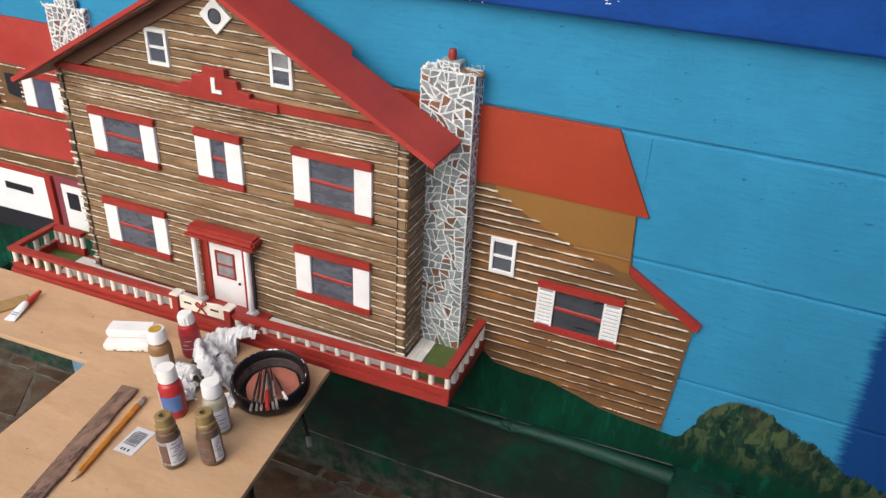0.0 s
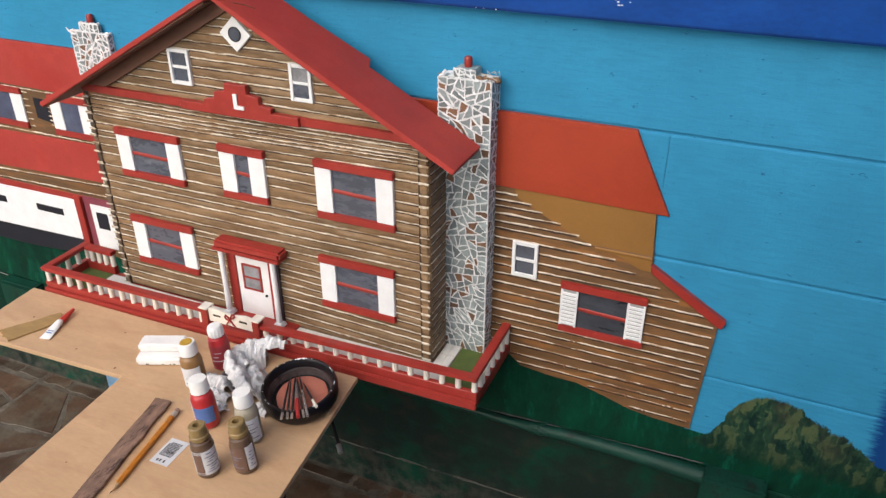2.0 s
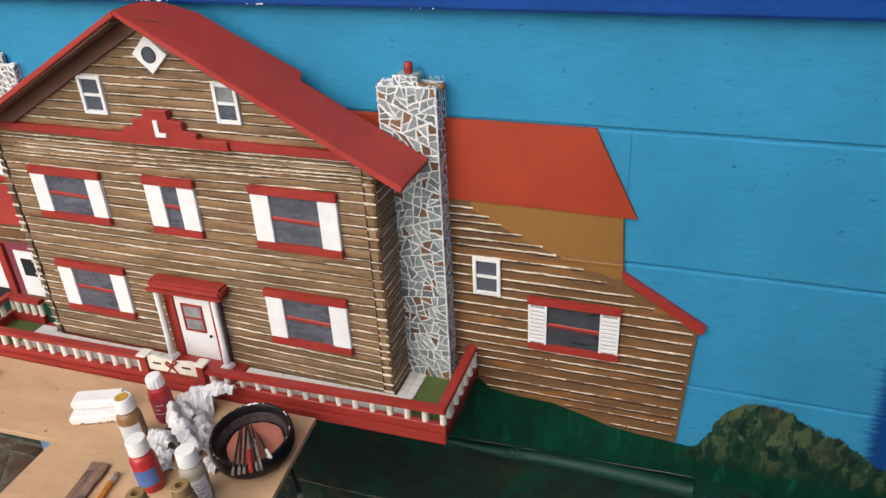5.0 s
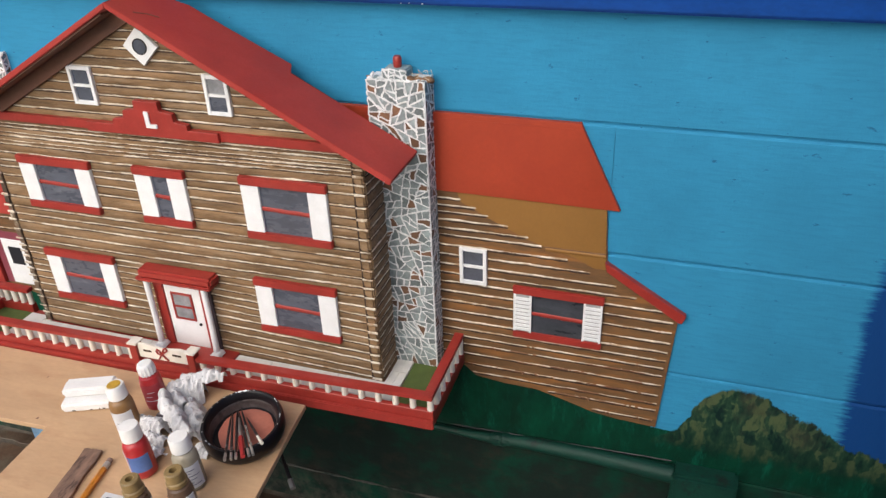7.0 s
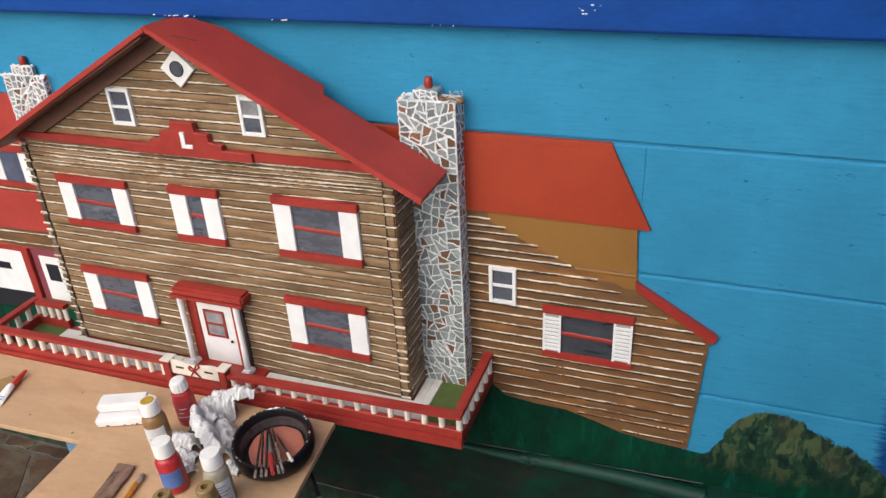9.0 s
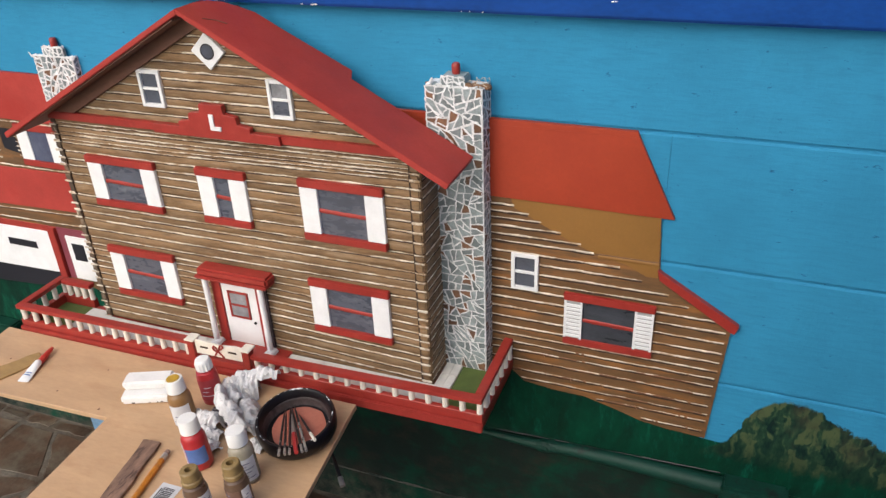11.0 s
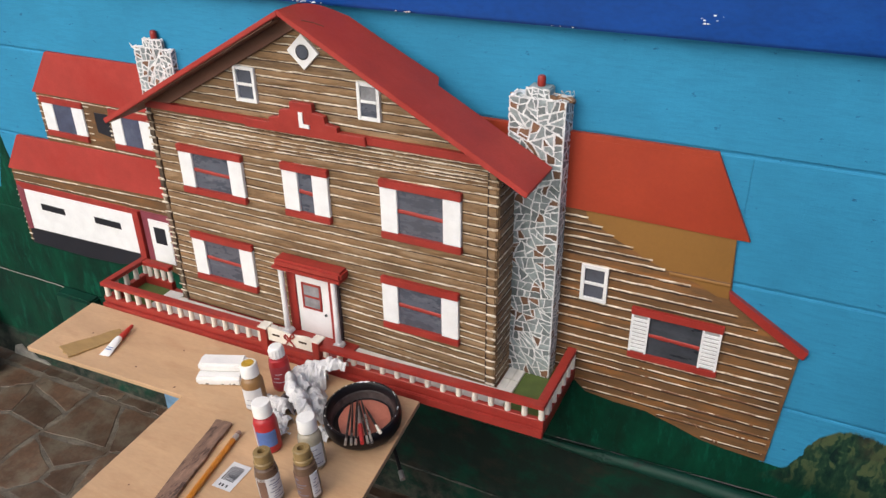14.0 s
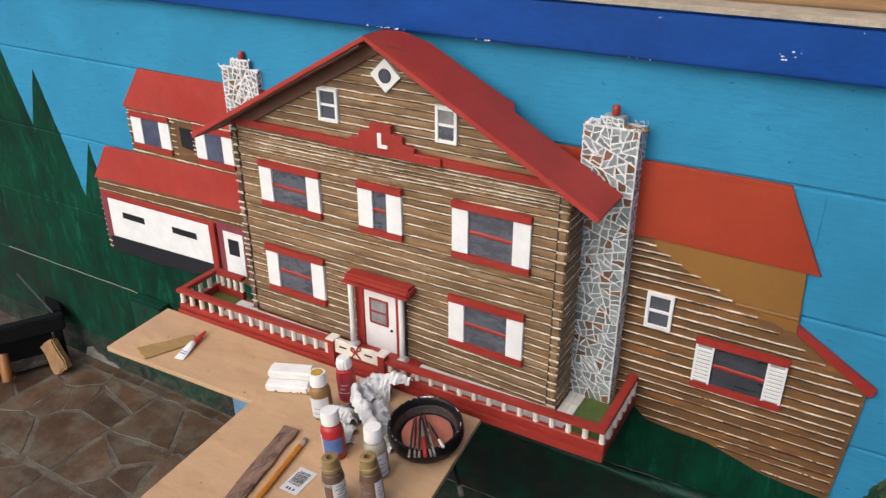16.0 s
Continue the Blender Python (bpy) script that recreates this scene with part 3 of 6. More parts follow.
rng = random.Random(11)
body = part("body", prism([(LEFT, HZ), (RIGHT, HZ), (RIGHT, EAVE), (HX + 0.335, EAVE - 0.012), (HX, RIDGE - 0.012), (HX - 0.335, EAVE - 0.012), (LEFT, EAVE)], HY + 0.004, -0.001), M["groove"], house)
for i in range(len(JOINTS) - 1):
    low, high = functools.partial(joint, i), functools.partial(joint, i + 1)
    part("log", log_mesh(LEFT, RIGHT - 0.0155, low, high, HY + 0.003, 0.0036), M["log"], house, smooth=True)
    if i:
        # dark line under the bead: the joint plus the bead's shadow, as colour
        under = functools.partial(lambda i, x: joint(i, x) - 0.0018, i)
        part("joint_line", tube(bmesh.new(), wavy(rng, LEFT + 0.002, RIGHT - 0.0155, HY - 0.0004, under, 0.0006, 0.012), 0.0016 if i < 9 else 0.0013, 5, 0.45), M["groove"], house)
        part("chinking", chink(bmesh.new(), rng, LEFT + 0.004, RIGHT - 0.016, HY - 0.0008, low, 0.00126), M["chink"], house)
for i, (z, top) in enumerate(zip(GABLE_JOINTS, GABLE_JOINTS[1:])):
    half = (RIDGE - top) / 0.545
    part("log", log_mesh(HX - half, HX + half, level(z), level(top), HY + 0.003, 0.0036, True), M["log"], house, smooth=True)
    if i:
        part("joint_line", tube(bmesh.new(), wavy(rng, HX - half - 0.022, HX + half + 0.022, HY - 0.0005, z - 0.0018, 0.0008, 0.012), 0.0012, 5, 0.45), M["groove"], house)
        part("chinking", chink(bmesh.new(), rng, HX - half - 0.024, HX + half + 0.024, HY - 0.0007, z, 0.00108), M["chink"], house)

# the topmost courses are lined twice, roughly, with smeared white
for i in (len(JOINTS) - 4, len(JOINTS) - 3, len(JOINTS) - 2):
    mid = functools.partial(lambda i, x: joint(i, x) + 0.0062, i)
    part("chinking", chink(bmesh.new(), rng, LEFT + 0.004, RIGHT - 0.016, HY - 0.0008, mid, 0.0009), M["chink"], house)
    low = functools.partial(lambda i, x: joint(i, x) + 0.0048, i)
    part("joint_line", tube(bmesh.new(), wavy(rng, LEFT + 0.002, RIGHT - 0.0155, HY - 0.0006, low, 0.0007, 0.010), 0.0008, 5, 0.4), M["groove"], house)

# corner posts of crossed log ends, the dark seams beside them, and the logs of the side wall
part("corner_seam", a_box(RIGHT - 0.0172, RIGHT - 0.0150, HY - 0.0020, HY + 0.004, HZ, EAVE - 0.003, 0.0004), M["groove"], house)
for i in range(len(JOINTS) - 1):
    z, top = joint(i, RIGHT), joint(i + 1, RIGHT)
    part("log_end", a_box(RIGHT - 0.0148, RIGHT, HY - 0.0035, HY + 0.006, z + 0.0014, top - 0.0008, 0.0022), M["log"], house)
    part("chinking", chink(bmesh.new(), rng, RIGHT - 0.0150, RIGHT + 0.0015, HY - 0.0038, z + 0.0004, 0.0019), M["chink"], house)
    zl, tl = joint(i, LEFT), joint(i + 1, LEFT)
    a = LEFT + rng.uniform(-0.0009, 0.0003)
    if i % 3 != 1:
        part("corner_seam", a_box(a, a + rng.uniform(0.0012, 0.0024), HY - 0.0030, HY + 0.004, zl + rng.uniform(0.0004, 0.003), tl - rng.uniform(0, 0.002), 0.0004), M["groove"], house)
    part("log_end", a_box(LEFT - 0.0150, LEFT - 0.0014, HY - 0.0015 + 0.002 * (i % 2), HY + 0.012, zl + 0.0016, tl - 0.0012, 0.0020), M["post_end"], house)
    part("chinking", chink(bmesh.new(), rng, LEFT - 0.0160, LEFT - 0.0016, HY - 0.0022 + 0.002 * (i % 2), zl + 0.0004, 0.0018), M["chink"], house)
    side = log_mesh(0.0, -HY - 0.004, level(z), level(top), 0, 0.0036)
    bmesh.ops.transform(side, matrix=Matrix.Translation((RIGHT - 0.002, HY + 0.003, 0)) @ Matrix.Rotation(radians(90), 4, "Z"), verts=side.verts)
    part("log", side, M["log"], house, smooth=True)
    bead = chink(bmesh.new(), rng, 0.001, -HY - 0.004, 0, z, 0.0012)
    bmesh.ops.transform(bead, matrix=Matrix.Translation((RIGHT + 0.0014, HY + 0.003, 0)) @ Matrix.Rotation(radians(90), 4, "Z"), verts=bead.verts)
    part("chinking", bead, M["chink"], house)
    seam = tube(bmesh.new(), [(0.001, 0, z - 0.0022), (-HY - 0.004, 0, z - 0.0022)], 0.0014, 5, 0.45)
    bmesh.ops.transform(seam, matrix=Matrix.Translation((RIGHT + 0.0012, HY + 0.003, 0)) @ Matrix.Rotation(radians(90), 4, "Z"), verts=seam.verts)
    part("joint_line", seam, M["groove"], house)

# roof slopes with their step at the chimney
def slope(sign, dx_end, back_low):
    """One roof slope, from the ridge outwards and down."""
    y_front, t = -0.146, 0.0085
    outline = [(0, y_front), (dx_end, y_front), (dx_end, back_low), (0.209, back_low), (0.199, -0.021), (0.10, -0.029), (0.05, -0.031), (0.032, -0.043), (0.015, -0.057), (0.004, -0.078), (0, -0.104)]
    bm = bmesh.new()
    top = [bm.verts.new((HX + sign * d, y, RIDGE + 0.014 - 0.545 * d)) for d, y in outline]
    low = [bm.verts.new((HX + sign * d - sign * 0.004 * (d > 0), y, RIDGE + 0.014 - 0.545 * d - t)) for d, y in outline]
    bm.faces.new(top), bm.faces.new(low[::-1])
    k = len(outline)
    for a in range(k):
        bm.faces.new((top[a], low[a], low[(a + 1) % k], top[(a + 1) % k]))
    bmesh.ops.recalc_face_normals(bm, faces=bm.faces)
    bmesh.ops.bevel(bm, geom=list(bm.edges), offset=0.001, segments=2, affect="EDGES", clamp_overlap=True)
    under = bmesh.new()
    a = [(0.012, y_front + 0.004), (dx_end - 0.006, y_front + 0.004), (dx_end - 0.006, back_low), (0.06, back_low), (0.012, -0.09)]
    top2 = [under.verts.new((HX + sign * d, y, RIDGE + 0.014 - 0.545 * d - t - 0.0006)) for d, y in a]
    low2 = [under.verts.new((HX + sign * d, y, RIDGE + 0.014 - 0.545 * d - t - 0.0036)) for d, y in a]
    under.faces.new(top2), under.faces.new(low2[::-1])
    for q in range(5):
        under.faces.new((top2[q], low2[q], low2[(q + 1) % 5], top2[(q + 1) % 5]))
    bmesh.ops.recalc_face_normals(under, faces=under.faces)
    return bm, under


roof = part("roof", slope(1, 0.3955, -0.044)[0], M["roof_red"], house, "red painted gable roof board")
part("soffit", slope(1, 0.3955, -0.044)[1], M["soffit"], roof)
# a fine crack in the roof board near the ridge
d0, d1 = 0.030, 0.052
part("crack", tube(bmesh.new(), [(HX + d0, -0.128, RIDGE + 0.0145 - 0.545 * d0), (HX + 0.040, -0.113, RIDGE + 0.0145 - 0.545 * 0.040), (HX + d1, -0.104, RIDGE + 0.0145 - 0.545 * d1)], 0.0007, 5), M["soffit"], roof)
rake = [(HX, RIDGE + 0.002), (HX, RIDGE - 0.021), (HX - 0.281, EAVE + 0.0105), (HX - 0.3245, EAVE + 0.0105)]
part("rake_soffit", prism(rake, HY - 0.007, HY + 0.002, 0.0005), M["soffit"], house, "brown painted board under the roof overhang")
roof = part("roof", slope(-1, 0.408, -0.004)[0], M["roof_red"], house, "red painted gable roof board")
part("soffit", slope(-1, 0.408, -0.004)[1], M["soffit"], roof)

# red band with a stepped pediment and its letter
part("band", a_box(LEFT - 0.006, RIGHT + 0.004, HY - 0.008, HY + 0.003, EAVE - 0.003, EAVE + 0.010), M["red"], house)
C = -0.6198
steps = [(0.1147, 0.8713), (0.0653, 0.8713), (0.0653, 0.8792), (0.0445, 0.8826), (0.0425, 0.8945), (0.0218, 0.8975), (0.0208, 0.9113)]
outline = [(C - a, z) for a, z in steps] + [(C + a, z) for a, z in steps[::-1]] + [(C + 0.116, EAVE - 0.004), (C - 0.116, EAVE - 0.004)]
ped = part("pediment", prism(outline, HY - 0.013, HY - 0.003, 0.0008), M["red"], house, "stepped red pediment")
lx, lz = -0.6237, 0.8713
part("letter", prism([(lx, lz + 0.025), (lx, lz), (lx + 0.019, lz), (lx + 0.019, lz + 0.006), (lx + 0.0075, lz + 0.006), (lx + 0.0075, lz + 0.025)], HY - 0.0152, HY - 0.0128), M["white"], ped, "white capital letter L")


def shuttered_window(x0, x1, z0, z1, y, parent, shutter=0.0305, louvred=False, depth=0.006, rail=True, pane="pane"):
    w = part("window", a_box(x0 + 0.004, x1 - 0.004, y - 0.0015, y + 0.004, z0 + 0.004, z1 - 0.004, 0), M[pane], parent, "shuttered window with red header and sill")
    part("header", a_box(x0 - 0.0015, x1 + 0.0015, y - depth - 0.002, y + 0.001, z1 - 0.0135, z1, 0.0012), M["red"], w)
    part("sill", a_box(x0 - 0.0005, x1 + 0.0015, y - depth - 0.002, y + 0.001, z0, z0 + 0.0125, 0.0012), M["red"], w)
    if rail:
        a, b, m = x0 + shutter - 0.001, x1 - shutter + 0.001, (z0 + z1) / 2 - 0.0005
        bar = tube(bmesh.new(), [(a + (b - a) * k / 8, y - 0.0022, m - 0.0012 * (k - 4) / 4 + 0.0007 * noise.noise((x0 * 90 + k * 0.9, z0 * 40, 0))) for k in range(9)],
                   [0.0037 * (1 + 0.18 * noise.noise((x0 * 70 + k * 1.3, z0 * 30, 4))) for k in range(9)], 8, 0.5)
        part("rail", bar, M["red"], w)
    for a, b in ((x0, x0 + shutter), (x1 - shutter, x1)):
        s = part("shutter", a_box(a, b, y - depth, y + 0.001, z0 + 0.0128, z1 - 0.0138, 0.0007), M["louvre_back"] if louvred else M["white"], w)
        if louvred:
            k = 9
            h = (z1 - z0 - 0.0266 - 0.006) / k
            for c, d in ((a, a + 0.0035), (b - 0.0035, b)):
                part("stile", a_box(c, d, y - depth - 0.0018, y - depth + 0.0006, z0 + 0.0128, z1 - 0.0138, 0.0003), M["white"], w)
            for i in range(k):
                zz = z0 + 0.0158 + h * i
                part("slat", a_box(a + 0.0036, b - 0.0036, y - depth - 0.0016, y - depth + 0.0006, zz, zz + h * 0.66, 0.0003), M["white"], w)
    return w


WY = HY - 0.001
for x0, x1, z0, z1, sh in ((-0.9036, -0.7622, 0.7036, 0.7976, 0.03), (-0.6771, -0.5861, 0.7017, 0.8006, 0.031), (-0.4872, -0.3458, 0.6997, 0.8045, 0.0305),
                           (-0.9095, -0.7671, 0.5177, 0.6206, 0.03), (-0.4932, -0.3508, 0.5226, 0.6255, 0.0305)):
    shuttered_window(x0, x1, z0, z1, WY, house, sh)


def sash_window(x0, x1, z0, z1, y, parent, pale=False):
    w = part("window", a_box(x0 + 0.002, x1 - 0.002, y - 0.001, y + 0.005, z0 + 0.002, z1 - 0.002, 0), M["gloss_pane"], parent, "small white-framed sash window")
    t, m = 0.0058, (z0 + z1) / 2
    # the upper pane's reflection is put into its pale colour
    if pale:
        part("upper_pane", a_box(x0 + 0.004, x1 - 0.004, y - 0.0022, y - 0.0008, m, z1 - 0.004, 0), M["pane_reflection"], w)
        part("lower_pane", a_box(x0 + 0.004, x1 - 0.004, y - 0.0022, y - 0.0008, z0 + 0.004, m - 0.0003, 0), M["pane"], w)
    for a, b, c, d in ((x0, x0 + t, z0, z1), (x1 - t, x1, z0, z1), (x0 + t, x1 - t, z0, z0 + t), (x0 + t, x1 - t, z1 - t, z1), (x0 + t, x1 - t, m - 0.002, m + 0.002)):
        part("frame_bar", a_box(a, b, y - 0.005, y + 0.002, c, d, 0.0006), M["white"], w)


sash_window(-0.7523, -0.7098, 0.8955, 0.9548, WY, house)
sash_window(-0.5189, -0.4793, 0.8965, 0.9558, WY, house, True)
dx, dz = -0.6104, 0.9904
dia = part("diamond_window", prism([(dx - 0.029, dz), (dx, dz - 0.028), (dx + 0.029, dz), (dx, dz + 0.028)], WY - 0.005, WY + 0.001, 0.0006), M["white"], house, "white diamond plaque with a round pane")
bm = lathe(bmesh.new(), [(0.0118, 0.0), (0.0118, 0.0016), (0.010, 0.0016), (0.010, 0.0008)], 24)
bmesh.ops.transform(bm, matrix=Matrix.Translation((dx, WY - 0.0045, dz)) @ Matrix.Rotation(radians(90), 4, "X"), verts=bm.verts)
part("ring", bm, M["steel"], dia)
bm = lathe(bmesh.new(), [(0.0100, 0.0), (0.0100, 0.0012), (0.004, 0.0016)], 24)
bmesh.ops.transform(bm, matrix=Matrix.Translation((dx, WY - 0.0045, dz)) @ Matrix.Rotation(radians(90), 4, "X"), verts=bm.verts)
part("round_pane", bm, M["gloss_pane"], dia)

# front door with porch
DY = HY - 0.001
for a, b in ((-0.6939, -0.6757), (-0.6039, -0.5945)):
    part("door_jamb", a_box(a, b, DY - 0.007, DY + 0.003, 0.4602, 0.6057), M["red"], house)
part("door_lintel", a_box(-0.6939, -0.5921, DY - 0.008, DY + 0.003, 0.5864, 0.6020), M["red"], house)
door = part("door", a_box(-0.6757, -0.6039, DY - 0.004, DY + 0.003, 0.4602, 0.5864), M["white"], house, "white front door with a small red-framed window")
# pale grey glass: its reflection is part of the colour
part("door_glass", a_box(-0.6604, -0.6248, DY - 0.0052, DY - 0.003, 0.5177, 0.5681, 0), M["pane_reflection"], door)
for a, b, c, d in ((-0.6634, -0.6594, 0.5157, 0.5701), (-0.6258, -0.6218, 0.5157, 0.5701), (-0.6594, -0.6258, 0.5157, 0.5196), (-0.6594, -0.6258, 0.5661, 0.5701), (-0.6594, -0.6258, 0.5404, 0.5444)):
    part("glazing_bar", a_box(a, b, DY - 0.0062, DY - 0.0035, c, d, 0.0004), M["red"], door)
bm = bmesh.new()
bmesh.ops.create_uvsphere(bm, u_segments=10, v_segments=8, radius=0.0027, matrix=Matrix.Translation((-0.6145, DY - 0.0062, 0.5110)))
part("knob", bm, M["black"], door, smooth=True)
porch = part("porch_roof", a_box(-0.7035, -0.5625, -0.1275, HY + 0.002, 0.6046, 0.6205, 0.0040), M["red"], house, "red rounded porch roof", smooth=True)
part("moulding", a_box(-0.7085, -0.5645, -0.1290, HY + 0.002, 0.5988, 0.6056, 0.0018), M["red"], porch)
part("porch_step", a_box(-0.704, -0.552, -0.158, HY + 0.002, HZ, 0.460, 0.001), M["red"], house)
# the shaded side of the door frame, put in as a dark strip
part("jamb_edge", a_box(-0.5943, -0.5835, DY - 0.003, DY + 0.003, 0.4602, 0.6000, 0.0006), M["jamb_dark"], house, "dark strip put in as shade beside the door frame")
for x in (-0.6955, -0.5840):
    col = part("porch_column", tube(bmesh.new(), [(x, -0.119, 0.4675), (x + 0.0004, -0.119, 0.52), (x, -0.119, 0.5986)], [0.0056, 0.0051, 0.0053], 12), M["white"], house, smooth=True)
    foot = a_box(x - 0.0080, x + 0.0105, -0.134, -0.1085, 0.4602, 0.4690, 0.0016)
    for v in foot.verts:
        if v.co.z > 0.4650:
            v.co.x, v.co.y = x + (v.co.x - x) * 0.84, -0.119 + (v.co.y + 0.119) * 0.80
    part("plinth", foot, M["white"], col)

# stone chimneys
def beads(r, cells, width, y, z_top):
    """Raised, uneven beads of grout squeezed out along the joints; fatter towards the crown."""
    bm, done = bmesh.new(), set()
    for cell in cells:
        for (ax, az), (bx, bz) in zip(cell, cell[1:] + cell[:1]):
            key = (round((ax + bx) * 180), round((az + bz) * 180))
            ln = math.hypot(bx - ax, bz - az)
            if key in done or ln < 0.002:
                continue
            done.add(key)
            n = max(2, int(ln / 0.004))
            fat = width / 2 * (1.25 if (az + bz) / 2 > z_top - 0.07 else 1.0)
            pts = [(ax + (bx - ax) * i / n + r.gauss(0, 0.0006), y + 0.0003, az + (bz - az) * i / n + r.gauss(0, 0.0006)) for i in range(n + 1)]
            k = r.uniform(0.7, 1.1)
            tube(bm, pts, [fat * k * r.uniform(0.7, 1.2) for _ in pts], 5, 0.75)
    return bm


def chimney(x0, x1, depth, z0, z1, seed, count, light):
    c = part("chimney", a_box(x0 + 0.001, x1 - 0.001, -depth + 0.001, -0.001, z0, z1, 0.001), M["grout"], house, "chimney of grey and brown mosaic stones in white grout")
    r = random.Random(seed)
    area = (x1 - x0) * (z1 - z0)
    cells = mosaic(r, x0, x1, z0, z1, count, 0.0006)
    for cell in cells:
        part("stone", prism(roughen(r, cell, 0.0006, 2), -depth - 0.0010, -depth + 0.002), M["stone_brown"] if r.random() < 0.21 else M["stone_grey"], c)
    part("grout_bead", beads(r, cells, light, -depth - 0.0010, z1), M["grout"], c)
    cells = mosaic(r, 0, depth, z0, z1, int(count * depth / (x1 - x0)), 0.0006)
    for cell in cells:
        bm = prism(cell, -0.0010, 0.002)
        bmesh.ops.transform(bm, matrix=Matrix.Translation((x1, -depth, 0)) @ Matrix.Rotation(radians(90), 4, "Z"), verts=bm.verts)
        part("stone", bm, M["stone_brown"] if r.random() < 0.21 else M["stone_grey"], c)
    bm = beads(r, cells, light * 1.1, -0.0010, z1)
    bmesh.ops.transform(bm, matrix=Matrix.Translation((x1, -depth, 0)) @ Matrix.Rotation(radians(90), 4, "Z"), verts=bm.verts)
    part("grout_bead", bm, M["grout"], c)
    return c


cx0, cx1 = -0.2985, -0.2135
ch = chimney(cx0, cx1, 0.036, HZ + 0.0005, 0.943, 3, 262, 0.0024)
r = random.Random(8)


def lumps(bm, r, spots, size):
    """Uneven lumps squeezed together along the top of a chimney."""
    for x, y, z in spots:
        g = bmesh.ops.create_icosphere(bm, subdivisions=2, radius=1)["verts"]
        m = pose(x, y, z, r.uniform(-30, 30), r.uniform(-30, 30), r.uniform(0, 90)) @ Matrix.Diagonal((size * r.uniform(0.7, 1.4), size * r.uniform(0.7, 1.3), size * r.uniform(0.45, 0.9), 1))
        bmesh.ops.transform(bm, matrix=m, verts=g)
        for v in g:
            v.co += 0.0022 * noise.noise_vector(v.co * 160)
    return bm


for k in range(3):
    a = cx0 - 0.001 + 0.0095 * k
    part("cap_stone", lumps(bmesh.new(), r, [(a + 0.004, -0.029, 0.9425)], 0.0052), M["stone_brown" if k == 0 else "stone_grey"], ch)
for k in range(16):
    x = r.uniform(cx0 - 0.003, cx0 + 0.026) if k < 8 else r.uniform(-0.240, cx1 + 0.002)
    part("grout_lump", lumps(bmesh.new(), r, [(x, -0.036 + r.uniform(0, 0.014), 0.943 + r.uniform(-0.001, 0.003))], 0.0026), M["grout"], ch)
part("spur", tube(bmesh.new(), [(cx0 + 0.006, -0.034, 0.944), (cx0 + 0.0075, -0.034, 0.949), (cx0 + 0.011, -0.034, 0.9525)], [0.0022, 0.0018, 0.0021], 6), M["grout"], ch)
for k in range(4):
    part("cap_stone", lumps(bmesh.new(), r, [(-0.2335 + 0.0075 * k, -0.027 + 0.005 * (k % 2), 0.9425)], 0.0068), M["rough_brown"], ch, "rough brown stone on the chimney top", smooth=True)
for k in range(9):
    p = Vector((r.uniform(-0.235, -0.206), r.uniform(-0.036, -0.012), 0.947 + r.uniform(-0.002, 0.004)))
    part("fibre", tube(bmesh.new(), [p, p + Vector((r.uniform(-0.006, 0.006), r.uniform(-0.004, 0.002), r.uniform(0.001, 0.006))), p + Vector((r.uniform(-0.012, 0.012), -0.003, r.uniform(-0.002, 0.006)))], 0.0005, 4), M["chink"], ch)
part("flue_block", a_box(-0.2745, -0.2395, -0.033, -0.006, 0.9425, 0.9575, 0.002), M["stone_grey"], ch)
cells = mosaic(r, -0.2745, -0.2395, 0.943, 0.957, 9, 0.0006)
for cell in cells:
    part("stone", prism(cell, -0.0342, -0.031), M["stone_grey"], ch)
part("grout_bead", beads(r, cells, 0.0022, -0.0342, 0.9), M["grout"], ch)
part("flue_pot", lathe(bmesh.new(), [(0.0055, 0), (0.0062, 0.003), (0.0062, 0.013), (0.0045, 0.0155)], 14, (-0.2565, -0.02, 0.9577)), M["red"], ch, "red flue pot", smooth=True)

ch = chimney(-1.0625, -0.9745, 0.012, 0.80, 0.932, 21, 105, 0.0029)
part("flue_block", a_box(-1.037, -0.992, -0.0110, -0.002, 0.9315, 0.949, 0.003), M["stone_grey"], ch)
cells = mosaic(r, -1.037, -0.992, 0.932, 0.949, 9, 0.0006)
for cell in cells:
    part("stone", prism(cell, -0.0122, -0.010), M["stone_grey"], ch)
part("grout_bead", beads(r, cells, 0.0036, -0.0122, 0.9), M["grout"], ch)
part("flue_pot", lathe(bmesh.new(), [(0.0055, 0), (0.0062, 0.003), (0.0062, 0.013), (0.0045, 0.0155)], 14, (-1.012, -0.0075, 0.9492)), M["red"], ch, "red flue pot", smooth=True)
for k in range(14):
    spot = (-1.061 + 0.0105 * k + r.uniform(-0.003, 0.003), -0.010, 0.931 + r.uniform(-0.002, 0.002)) if k < 9 else (-1.034 + 0.010 * (k - 9), -0.008, 0.9485 + r.uniform(-0.002, 0.002))
    part("grout_lump", lumps(bmesh.new(), r, [spot], 0.0030), M["grout"], ch)
for x, d in ((-1.062, -1), (-0.974, 1)):
    part("grout_spur", tube(bmesh.new(), [(x - 0.006 * d, -0.012, 0.928), (x + 0.004 * d, -0.013, 0.930), (x + 0.009 * d, -0.013, 0.937)], [0.0019, 0.0017, 0.0009], 6), M["grout"], ch)

